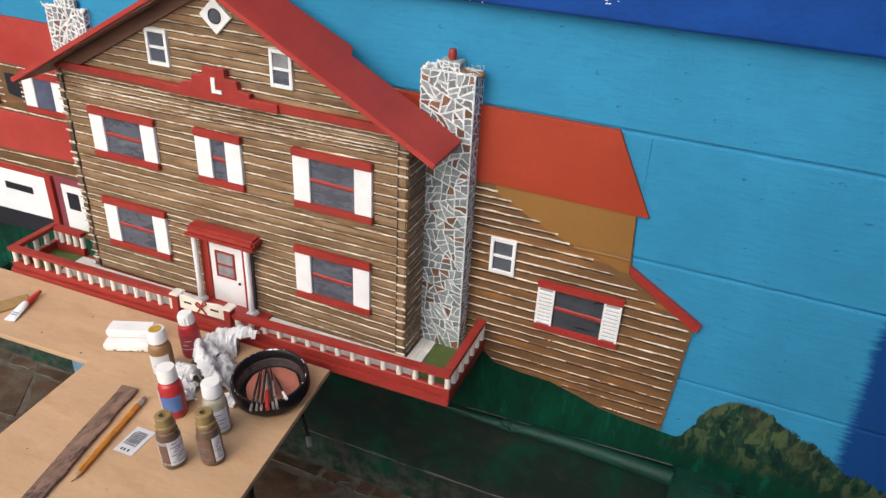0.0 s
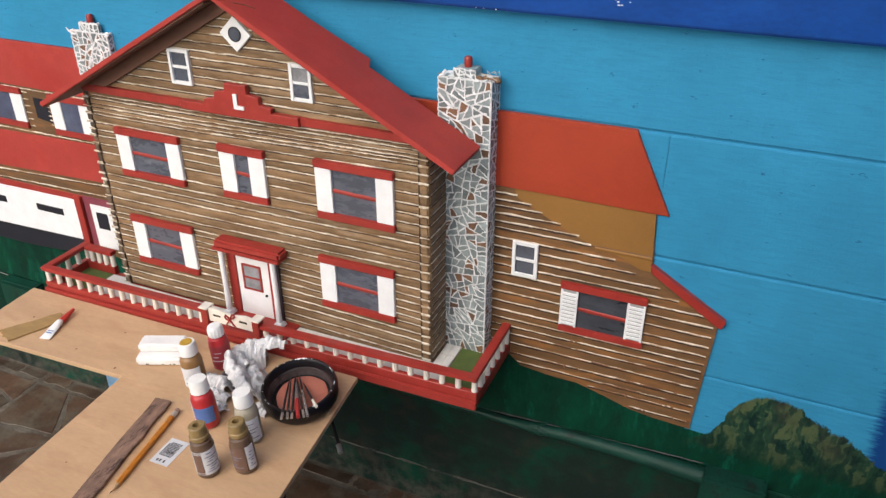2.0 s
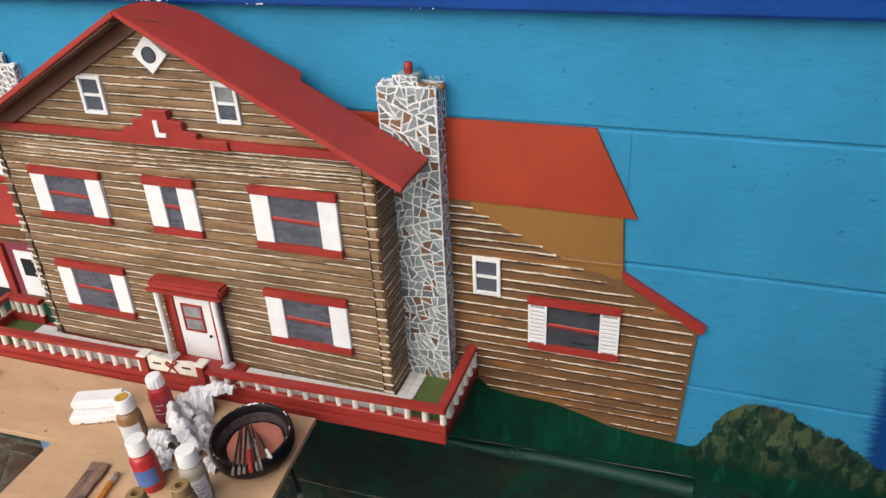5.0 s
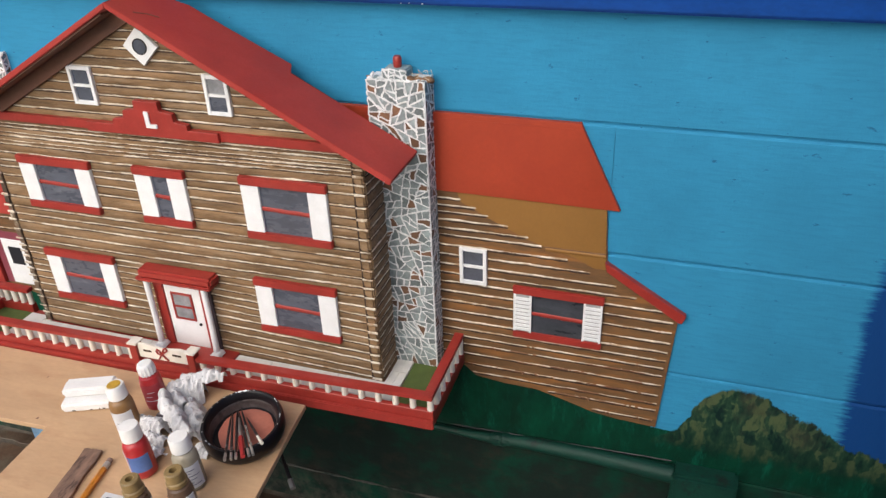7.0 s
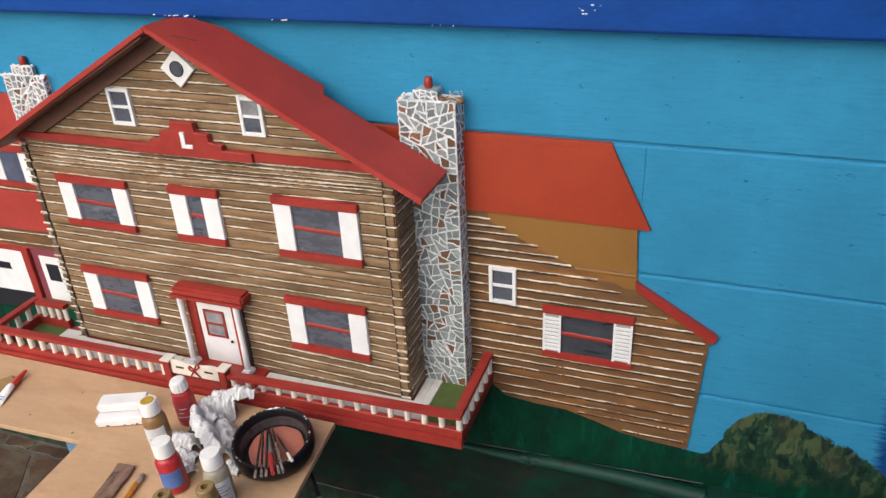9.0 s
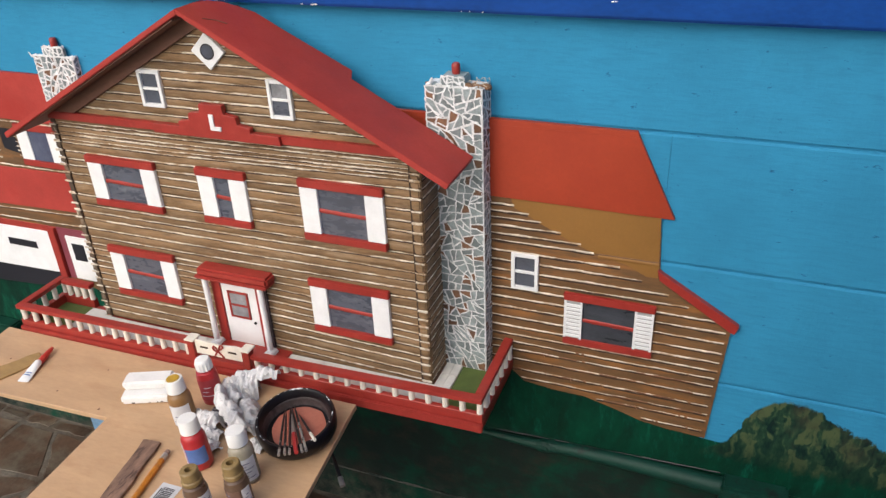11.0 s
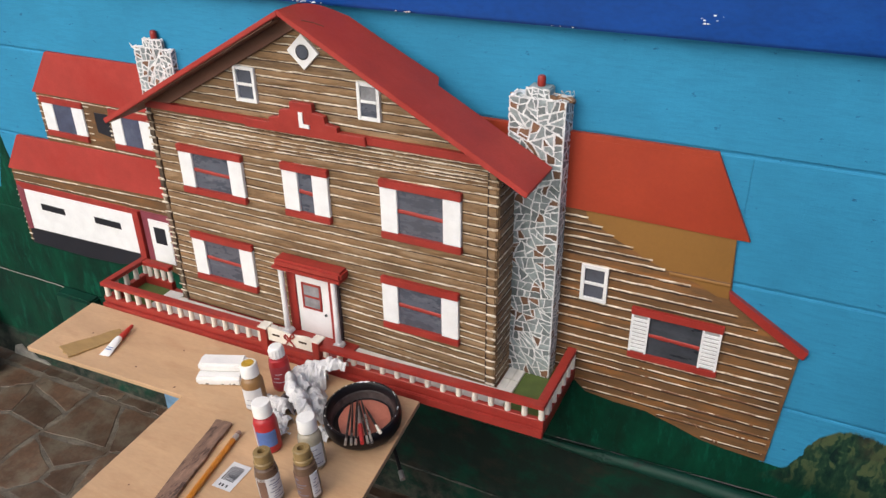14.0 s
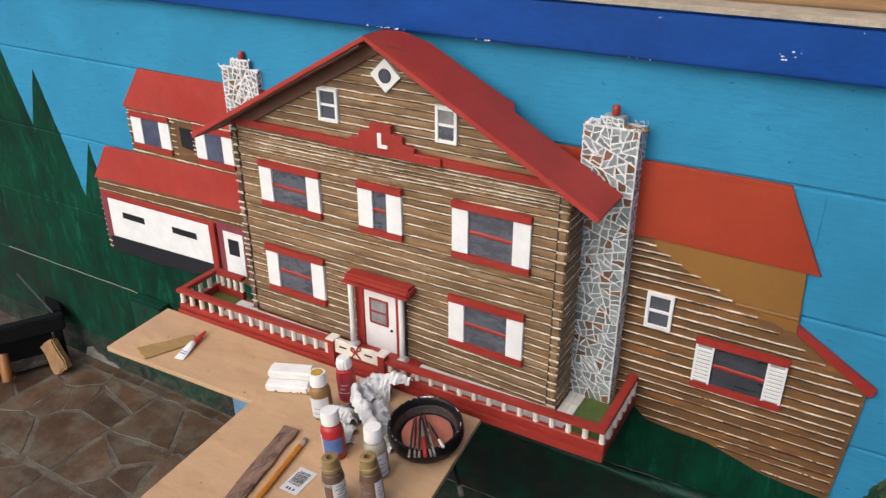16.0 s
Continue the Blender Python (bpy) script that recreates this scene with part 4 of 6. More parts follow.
# right wing, flat on the wall
ell = part("wing", prism([(-0.214, 0.772), (0.043, 0.766), (0.050, 0.668), (0.160, 0.594), (0.1475, 0.378), (0.086, 0.381), (0.045, 0.386), (0.0, 0.400), (-0.05, 0.413), (-0.105, 0.414), (-0.155, 0.420), (-0.175, 0.438), (-0.214, 0.438)], -0.0035, 0.0025), M["ell_log"], house, "log-sided wing painted flat on the wall, part of its siding unfinished")
part("unfinished_patch", prism([(-0.182, 0.772), (0.043, 0.766), (0.0475, 0.664), (0.030, 0.6645), (0.0, 0.679), (-0.045, 0.6905), (-0.07, 0.6985), (-0.10, 0.7125), (-0.129, 0.7265), (-0.151, 0.7385), (-0.175, 0.750)], -0.0045, -0.0034), M["ochre"], ell, "bare ochre paint not yet lined as logs")
part("block_joint", tube(bmesh.new(), [(-0.044 + 0.0181 * i, -0.0046, 0.6902 + 0.0004 * (i % 2)) for i in range(6)], 0.0010, 6, 0.5), M["drip"], ell)
part("joint_lip", tube(bmesh.new(), [(-0.043 + 0.0179 * i, -0.0044, 0.6862) for i in range(6)], 0.0030, 8, 0.35), M["ochre"], ell, smooth=True)
part("wing_roof", prism([(-0.42, 0.890), (0.0, 0.890), (0.062, 0.764), (-0.42, 0.768)], -0.0065, 0.0025, 0.0006), M["orange_red"], house, "flat orange-red painted roof of the wing")
part("roof_edge", prism([(-0.42, 0.8905), (0.001, 0.8905), (0.004, 0.882), (-0.42, 0.882)], -0.0071, -0.0062, 0.0003), M["orange_red"], house)
part("rake_board", prism([(0.0465, 0.6795), (0.0505, 0.6635), (0.158, 0.593), (0.1655, 0.5905), (0.1705, 0.604)], -0.010, 0.002, 0.001), M["red"], house, "red rake board")
rng = random.Random(23)
WING_JOINTS = [0.393, 0.414, 0.428, 0.445, 0.466, 0.485, 0.500, 0.515, 0.531, 0.549, 0.5685, 0.587]
WING_ENDS = {0.605: 0.140, 0.622: 0.098, 0.638: 0.068, 0.656: 0.028, 0.673: -0.006, 0.691: -0.046, 0.703: -0.068, 0.7175: -0.098, 0.731: -0.129, 0.742: -0.150, 0.754: -0.174}
WING_JOINTS += list(WING_ENDS)
for z in WING_JOINTS:
    # run of each bead: full below the patch, shorter and shorter beside it
    xl = -0.212
    xr = WING_ENDS[z] if z in WING_ENDS else 0.157 - (0.587 - z) * 0.06
    if z < 0.43:
        xl = 0.045 if z < 0.40 else (-0.03 if z < 0.42 else -0.16)
    part("chinking", chink(bmesh.new(), rng, xl, xr - rng.uniform(0.001, 0.004), -0.0044, z, 0.00132 if z > 0.50 else 0.0010), M["chink"], ell)
    # dark outline below the bead, its cast shadow coloured in with it
    pts = wavy(rng, xl, xr - 0.003, -0.0040, z - 0.0024, 0.0006)
    part("joint_line", tube(bmesh.new(), pts, [0.0022 * rng.uniform(0.5, 1.4) for _ in pts], 5, 0.4), M["groove"], ell)
for i in range(22):
    zz = rng.choice(WING_JOINTS[:7])
    x = rng.uniform(-0.20 if zz > 0.42 else 0.02, 0.145)
    h = rng.uniform(0.002, 0.005)
    part("stain_drip", prism([(x, zz + 0.0014), (x + rng.uniform(0.002, 0.006), zz + 0.0012), (x + rng.uniform(0.002, 0.006), zz - h), (x + 0.002, zz - h * 0.6)], -0.0064, -0.0034), M["drip"], ell)
for i in range(26):
    zz = rng.choice(WING_JOINTS[1:6])
    a = rng.uniform(-0.19 if zz > 0.43 else -0.02, 0.10)
    b = min(a + rng.uniform(0.012, 0.06), 0.14)
    pts = wavy(rng, a, b, -0.0052, zz + rng.uniform(-0.0016, 0.0004), 0.0007, 0.008)
    part("rust_smear", tube(bmesh.new(), pts, [0.0014 * rng.uniform(0.4, 1.3) for _ in pts], 5, 0.5), M["rust"] if i % 3 else M["drip"], ell)
sash_window(-0.178, -0.134, 0.608, 0.673, -0.0045, house)
shuttered_window(-0.090, 0.049, 0.519, 0.616, -0.0045, house, 0.029, louvred=True, depth=0.004, pane="slate")

# left wing with the garage
lw = part("wing", prism([(-1.386, 0.80), (-0.97, 0.80), (-0.97, 0.40), (-1.17, 0.45), (-1.53, 0.405), (-1.544, 0.41), (-1.542, 0.60), (-1.386, 0.69)], -0.0035, 0.0025), M["ell_log"], house, "log-sided garage wing painted flat on the wall")
part("upper_roof", prism([(-1.323, 0.893), (-0.97, 0.893), (-0.97, 0.797), (-1.394, 0.801)], -0.0065, 0.0025, 0.0006), M["roof_red"], house, "flat red roof of the garage wing")
part("lower_roof", prism([(-1.487, 0.689), (-0.97, 0.699), (-0.97, 0.616), (-1.549, 0.600)], -0.0065, 0.0025, 0.0006), M["roof_red"], house, "flat red roof of the garage")
for zz, a, b in ((0.794, -1.384, -1.07), (0.700, -1.384, -1.03)):
    part("chinking", chink(bmesh.new(), rng, a, b, -0.0042, zz, 0.0013), M["chink"], lw)
for foot, rise in ((0.590, 0.015), (0.572, 0.008)):
    run = functools.partial(lambda foot, rise, x: foot + rise * (x + 1.54) / 0.47, foot, rise)
    part("chinking", chink(bmesh.new(), rng, -1.542, -1.02, -0.0042, run, 0.0013), M["chink"], lw)
    under = functools.partial(lambda foot, rise, x: foot - 0.0022 + rise * (x + 1.54) / 0.47, foot, rise)
    part("joint_line", tube(bmesh.new(), wavy(rng, -1.542, -1.02, -0.0040, under, 0.0006), 0.0012, 5, 0.4), M["groove"], lw)
for zz in [0.70 + 0.0145 * i for i in range(7)]:
    part("chinking", chink(bmesh.new(), rng, -1.386, -1.373, -0.0042, zz, 0.0013), M["chink"], lw)
    part("chinking", chink(bmesh.new(), rng, -1.262, -1.236, -0.0042, zz, 0.0011), M["chink"], lw)
for zz in [0.415 + 0.0145 * i for i in range(10)]:
    part("chinking", chink(bmesh.new(), rng, -1.545, -1.532, -0.0042, zz, 0.0013), M["chink"], lw)
shuttered_window(-1.372, -1.252, 0.708, 0.795, -0.0045, house, 0.0325, depth=0.003, rail=False, pane="blue_pane")
shuttered_window(-1.175, -1.067, 0.706, 0.793, -0.0045, house, 0.030, depth=0.003, rail=False, pane="blue_pane")
part("dark_recess", prism([(-1.222, 0.778), (-1.186, 0.778), (-1.181, 0.728), (-1.222, 0.735)], -0.0046, -0.003), M["dark_pane"], lw)
for k in range(6):
    part("chinking", chink(bmesh.new(), rng, -1.187 + 0.0006 * k, -1.177, -0.0048, 0.772 - 0.0095 * k, 0.0016), M["chink"], lw)
part("garage_frame", prism([(-1.538, 0.568), (-1.150, 0.569), (-1.150, 0.554), (-1.516, 0.551), (-1.519, 0.448), (-1.538, 0.443)], -0.0055, -0.003, 0.0004), M["red"], lw)
part("frame_strip", prism([(-1.5385, 0.562), (-1.5165, 0.5505), (-1.5195, 0.448), (-1.5385, 0.443)], -0.0062, -0.003, 0.0003), M["mauve"], lw, "mauve-red painted side of the garage frame")
gd = part("garage_door", prism([(-1.515, 0.552), (-1.171, 0.556), (-1.172, 0.458), (-1.518, 0.449)], -0.0068, -0.003, 0.0004), M["white"], house, "white garage door with two slit windows")
for a, b, c, d in ((-1.468, -1.392, 0.508, 0.524), (-1.297, -1.218, 0.509, 0.525)):
    part("slit_window", a_box(a, b, -0.0076, -0.0062, c, d, 0), M["dark_pane"], gd)
part("garage_shadow", prism([(-1.535, 0.446), (-1.172, 0.457), (-1.172, 0.430), (-1.25, 0.412), (-1.36, 0.405), (-1.537, 0.405)], -0.0046, 0.0025), M["dark_pane"], lw, "black painted driveway")
part("post", a_box(-1.1705, -1.152, -0.012, -0.003, 0.450, 0.568, 0.0008), M["red"], lw)
part("door_surround", a_box(-1.150, -1.066, -0.0055, -0.003, 0.450, 0.570, 0.0004), M["mauve"], lw)
sd = part("side_door", a_box(-1.131, -1.073, -0.0075, -0.004, 0.452, 0.554, 0.0005), M["white"], house, "white side door with a dark pane")
part("door_pane", a_box(-1.117, -1.086, -0.0085, -0.007, 0.499, 0.538, 0), M["dark_pane"], sd)

# yard: box, lawn, paving, fence
YL, YR, YF = -1.095, -0.1755, -0.188
YB = 0.445
yard = part("yard_box", slab([(YL, YF), (YR, YF), (YR, -0.001), (-0.96, -0.001), (-0.96, -0.075), (YL, -0.075)], YB, 0.4495, 0.0006), M["red"], house, "red painted yard base")
KERB = 0.4685
part("kerb", a_box(YL, -0.6, YF + 0.0035, YF + 0.0125, 0.4497, KERB + 0.0022, 0.0008), M["red"], yard)
part("kerb", prism([(-0.5998, 0.4497), (YR, 0.4497), (YR, KERB + 0.0045), (-0.5998, KERB + 0.0060)], YF + 0.0035, YF + 0.0125, 0.0008), M["red"], yard)
part("front_board", a_box(YL - 0.001, YR + 0.001, YF - 0.003, YF + 0.0033, 0.4415, 0.4585, 0.0016), M["red"], yard)
part("kerb", a_box(YR - 0.012, YR, YF + 0.0127, -0.001, 0.4430, KERB, 0.0008), M["red"], yard)
part("kerb", a_box(YL, YL + 0.012, YF + 0.0127, -0.0752, 0.4497, KERB, 0.0008), M["red"], yard)
part("kerb", a_box(YL + 0.0122, -1.010, -0.087, -0.0752, 0.4497, KERB, 0.0008), M["red"], yard)
part("lawn", a_box(YL + 0.0125, -0.9712, YF + 0.0125, -0.088, 0.4490, 0.4515, 0), M["turf"], yard, "green painted lawn")
part("lawn", a_box(-0.2535, YR - 0.0125, YF + 0.0125, -0.002, 0.4490, 0.4515, 0), M["turf"], yard, "green painted lawn")
part("lawn", a_box(-0.9712, -0.2540, YF + 0.0125, -0.162, 0.4490, 0.4512, 0), M["turf"], yard, "green painted lawn")
x = -0.972
while x < -0.26:
    e = min(x + 0.122, -0.254)
    if not (-0.72 < x < -0.56):
        part("paving_slab", a_box(x + 0.0005, e - 0.0005, -0.1615, HY - 0.004, 0.4490, 0.4575 if x > -0.6 else 0.4535, 0.0005), M["path"], yard)
    x = e
part("paving_slab", a_box(-0.5515, -0.4845, -0.1580, HY - 0.004, 0.4490, 0.4572, 0.0005), M["path"], yard)
part("paving_slab", a_box(-1.012, -0.9725, -0.1615, -0.0895, 0.4490, 0.4530, 0.0005), M["path"], yard)
for i, (a, b) in enumerate(((-0.103, -0.070), (-0.0695, -0.037))):
    for c, d in ((RIGHT + 0.004, -0.2685), (-0.268, -0.2545)):
        part("paving_slab", a_box(c, d, a, b - 0.0005, 0.4490, 0.4545, 0.0005), M["path"], yard)

RAIL0, RAIL1 = 0.4955, 0.5040
fence = part("fence", a_box(YL, -0.7075, YF + 0.0005, YF + 0.0155, RAIL0, RAIL1, 0.001), M["red"], house, "red rail fence with cream balusters")
part("rail", a_box(-0.583, YR, YF + 0.0005, YF + 0.0155, RAIL0, RAIL1, 0.001), M["red"], fence)
part("rail", a_box(YR - 0.0152, YR, YF + 0.016, -0.001, RAIL0, RAIL1, 0.001), M["red"], fence)
part("rail", a_box(YL, YL + 0.0152, YF + 0.016, -0.0745, RAIL0, RAIL1, 0.001), M["red"], fence)
part("rail", a_box(YL + 0.0155, -1.008, -0.090, -0.0745, RAIL0, RAIL1, 0.001), M["red"], fence)
base = to_mesh("baluster", lathe(bmesh.new(), [(0.0052, 0), (0.0055, 0.002), (0.0050, 0.013), (0.0053, 0.0268)], 12), M["cream"], True)
spots = [(YL + 0.007 + i * (0.372 / 14), YF + 0.0094) for i in range(15)] + [(-0.577 + i * (0.396 / 14), YF + 0.0094) for i in range(15)]
spots += [(YR - 0.004, YF + 0.007 + 0.0240 * i) for i in range(1, 8)] + [(YL + 0.007, YF + 0.007 + 0.026 * i) for i in range(1, 5)]
spots += [(YL + 0.007 + 0.0185 * i, -0.082) for i in range(1, 5)]
for x, y in spots:
    ob = part("baluster", base, None, fence)
    ob.matrix_basis = Matrix.Translation((x, y, KERB + 0.0001))
for x in (-0.7005, -0.590):
    p = part("gate_post", a_box(x - 0.007, x + 0.007, YF - 0.002, YF + 0.014, 0.4497, 0.5060, 0.0008), M["red"], fence)
    part("post_cap", a_box(x - 0.0095, x + 0.0095, YF - 0.004, YF + 0.018, 0.5062, 0.5095, 0.0008), M["cream"], fence)
top = [(-0.598, 0.5080), (-0.612, 0.5095), (-0.628, 0.5070), (-0.6455, 0.5050), (-0.663, 0.5070), (-0.679, 0.5095), (-0.693, 0.5080)]
gate = part("gate", prism([(-0.693, 0.4805), (-0.598, 0.4805)] + top, YF + 0.002, YF + 0.006, 0.0005), M["cream"], house, "cream cut-out gate with a red ornament")
for a, b, c, d in ((-0.683, -0.667, 0.4935, 0.4975), (-0.627, -0.610, 0.4935, 0.4975)):
    part("slot", a_box(a, b, YF + 0.0013, YF + 0.0024, c, d, 0.0004), M["groove"], gate)
ribbon = [(-0.0085, -0.0120), (-0.004, -0.005), (0.002, 0.002), (0.0075, 0.0055), (0.0115, 0.0095), (0.010, 0.0135), (0.0055, 0.0125), (0.0025, 0.006), (0.001, -0.001),
          (-0.0045, -0.0015), (-0.0085, 0.0005), (-0.0105, 0.005), (-0.008, 0.0085), (-0.004, 0.006), (0.001, -0.002), (0.006, -0.008), (0.0105, -0.0125)]
bm = tube(bmesh.new(), [(-0.6455 + x, YF + 0.0005, 0.4950 + z) for x, z in ribbon], 0.0015, 6)
part("ornament", bm, M["red"], gate, "red looped ornament")

# the rail sags towards the gate
for ob in [o for o in fence.children if o.type == "MESH"]:
    if ob.data is base:
        x, y, z = ob.matrix_basis.translation
        if x > -0.585 and y < -0.15:
            ob.matrix_basis = Matrix.Translation((x, y, z - 0.006 * (YR - x) / 0.4075))
    elif ob.name.startswith("rail"):
        for v in ob.data.vertices:
            if v.co.x < -0.5 and v.co.x > -0.6:
                v.co.z -= 0.006

# the front of the yard does not run quite parallel to the wall
for ob in [yard, fence, gate] + list(yard.children) + list(fence.children) + list(gate.children):
    if ob.data is base:
        x, y, z = ob.matrix_basis.translation
        if y < -0.15:
            ob.matrix_basis = Matrix.Translation((x, y + 0.016 * (x - YL) / (YR - YL), z))
        continue
    for v in ob.data.vertices:
        if v.co.y < -0.15:
            v.co.y += 0.016 * (v.co.x - YL) / (YR - YL)


# ---- work board and what lies on it ----
TOP = 0.436
before_bench = set(bpy.data.objects)
board = thing("plywood_board", "pale plywood board used as a work table under the model", "board", at=(-0.6, -0.4, TOP - 0.012))
OUT = [(-1.148, -0.176), (-1.139, -0.341), (-0.772, -0.327), (-0.748, -0.74), (-0.335, -0.74), (-0.394, -0.184), (-0.395, -0.168)]
part("panel", slab(OUT, TOP - 0.009, TOP, 0.0006), M["ply"], board)
part("core", slab([(x * 0.9995 - 0.0003, y * 0.9995) for x, y in OUT], TOP - 0.0095, TOP - 0.0086), M["ply_edge"], board)

rng = random.Random(40)
for x, y in ((-0.905, -0.300), (-0.70, -0.52), (-1.06, -0.255), (-0.80, -0.315), (-0.68, -0.60), (-0.86, -0.225), (-0.45, -0.55), (-0.54, -0.53)):
    q = rng.uniform(0.0010, 0.0022)
    part("paint_spot", slab([(x + q * math.cos(a) * rng.uniform(0.7, 1.3), y + q * math.sin(a) * rng.uniform(0.7, 1.3)) for a in (k * math.pi / 4 for k in range(8))], TOP - 0.0005, TOP + 0.0003), M["soffit"], board)
M["ferrule0"] = material("bright_worn_steel", (0.5, 0.5, 0.5), 0.35, 0.2, 60, 400, 0.1, metal=0.8)
M["stool"] = material("worn_light_blue_paint", (0.17, 0.32, 0.50), 0.6, 0.25, 20, 200, 0.2, stain=(0.06, 0.06, 0.06), stain_at=(0.6, 0.7))
stool = thing("work_stool", "low dark metal stand carrying the plywood board", "stool", at=(-0.58, -0.4, 0))
for x, y in ((-0.70, -0.27), (-0.52, -0.26), (-0.70, -0.62), (-0.52, -0.62)):
    leg = part("leg", tube(bmesh.new(), [(x, y, 0.004), (x, y, 0.421)], 0.009, 10), M["steel"], stool, smooth=True)
    part("foot", tube(bmesh.new(), [(x, y, 0.0), (x, y, 0.018)], 0.012, 10), M["black"], leg)
for y in (-0.255, -0.62):
    part("rail", a_box(-0.715, -0.505, y - 0.01, y + 0.01, 0.4212, 0.4425, 0.002), M["steel"], stool)
for x in (-0.70, -0.52):
    part("rail", a_box(x - 0.01, x + 0.01, -0.609, -0.266, 0.4212, 0.4425, 0.002), M["steel"], stool)
part("clamp_screw", tube(bmesh.new(), [(-0.50, -0.262, 0.412), (-0.42, -0.228, 0.402), (-0.374, -0.277, 0.383)], 0.0035, 8), M["steel"], stool)
part("screw_tip", tube(bmesh.new(), [(-0.374, -0.277, 0.383), (-0.364, -0.288, 0.379)], 0.0045, 8), M["ferrule0"], stool)
post = whole("support_post", a_box(-0.862, -0.790, -0.290, -0.270, 0.0, 0.4425, 0.003), M["stool"], "light blue painted plank propping up the board", "post")

M["brown_paint"] = material("brown_paint_in_bottle", (0.125, 0.076, 0.048), 0.3, 0.15, 40, 300, 0.05)
M["olive_cap"] = material("olive_tan_cap", (0.27, 0.185, 0.075), 0.45, 0.2, 60, 400, 0.15)
M["tan_neck"] = material("tan_paint_in_bottle", (0.25, 0.135, 0.050), 0.35, 0.15, 60, 400, 0.1)
M["clear_tan"] = material("pale_tan_paint_in_bottle", (0.36, 0.32, 0.24), 0.25, 0.15, 40, 300, 0.05)
M["bottle_red"] = material("red_paint_in_bottle", (0.42, 0.025, 0.03), 0.3, 0.12, 40, 300, 0.05)
M["cap_white"] = material("white_plastic_cap", (0.80, 0.80, 0.78), 0.4, 0.06, 60, 400, 0.05)
M["label_white"] = material("white_paper_label", (0.60, 0.61, 0.63), 0.6, 0.08, 60, 400, 0.05)
M["label_blue"] = material("blue_paper_label", (0.09, 0.17, 0.42), 0.55, 0.15, 60, 400, 0.05)
M["label_red"] = material("red_paper_label", (0.36, 0.04, 0.05), 0.55, 0.15, 60, 400, 0.05)
M["label_brown"] = material("brown_paper_label", (0.16, 0.09, 0.065), 0.55, 0.15, 60, 400, 0.05)
M["print"] = material("faded_grey_blue_print", (0.20, 0.21, 0.28), 0.6, 0.3, 60, 400, 0)
M["ink"] = material("dark_ink", (0.03, 0.03, 0.035), 0.6, 0.1, 60, 400, 0)
M["yellow"] = material("dried_yellow_paint", (0.50, 0.30, 0.03), 0.5, 0.3, 80, 400, 0.3)


def wrap(r, z0, z1, a0, a1, n=14):
    """A label wrapped round a bottle between two angles in degrees."""
    bm = bmesh.new()
    rows = []
    for i in range(n + 1):
        a = radians(a0 + (a1 - a0) * i / n)
        rows.append([bm.verts.new((q * math.cos(a), q * math.sin(a), z)) for q, z in ((r, z0), (r, z1), (r - 0.0008, z1), (r - 0.0008, z0))])
    for p, q in zip(rows, rows[1:]):
        for k in range(4):
            bm.faces.new((p[k], p[(k + 1) % 4], q[(k + 1) % 4], q[k]))
    bm.faces.new(rows[0]), bm.faces.new(rows[-1][::-1])
    bmesh.ops.recalc_face_normals(bm, faces=bm.faces)
    return bm


def bottle(label, at, turn, fluid, cap, cap_kind, labels, r=0.0185, h=0.060, lean=5, smear=None):
    b = thing("paint_bottle", label, "paint bottle", "paint bottles on the board")
    nk = 0.0125
    body = [(r * 0.9, 0), (r, 0.003), (r, h - 0.008), (r * 0.93, h - 0.003), (nk + 0.003, h + 0.001), (nk, h + 0.003), (nk, h + 0.006)]
    part("bottle", lathe(bmesh.new(), body, 28), fluid, b, smooth=True)
    if cap_kind == "flip":
        bm = lathe(bmesh.new(), [(0.0150, 0), (0.0152, 0.002), (0.0145, 0.020), (0.0135, 0.0225), (0.004, 0.023)], 28, (0, 0, h + 0.0055))
    elif cap_kind == "knurled":
        bm = lathe(bmesh.new(), [(0.0138, 0), (0.0140, 0.013), (0.0120, 0.018), (0.0105, 0.0195), (0.004, 0.0198)], 28, (0, 0, h + 0.0055))
        for i, v in enumerate(bm.verts):
            if i % 2 and v.co.z < h + 0.02:
                v.co.x, v.co.y = v.co.x * 0.88, v.co.y * 0.88
    else:
        bm = lathe(bmesh.new(), [(0.0140, 0), (0.0144, 0.003), (0.0144, 0.006), (0.0130, 0.0075), (0.0126, 0.021), (0.0112, 0.0225), (0.0056, 0.0225), (0.0050, 0.012), (0.001, 0.012)], 28, (0, 0, h + 0.0055))
    part("cap", bm, cap, b, smooth=True)
    for name, mat, z0, z1, a0, a1 in labels:
        k = part("label", wrap(r + 0.0006, z0, z1, a0, a1), mat, b)
        if name:
            for i, zz in enumerate(name):
                part("print_bar", wrap(r + 0.0010, z0 + zz, z0 + zz + 0.0011, a0 + (a1 - a0) * (0.14 + 0.1 * (i % 3)), a0 + (a1 - a0) * (0.86 - 0.17 * ((i * 2) % 3)), 8), M["label_white"] if mat is M["label_red"] else M["print"], k)
    if smear:
        part("paint_smear", lathe(bmesh.new(), [(0.0105, 0), (0.0100, 0.001), (0.004, 0.0008)], 18, (0.001, 0, h + 0.0284)), smear, b, "dried yellow paint")
    b.matrix_basis = pose(at[0], at[1], TOP + 0.0003, 0, -lean, 0) @ pose(0, 0, 0, 0, 0, turn)
    return b


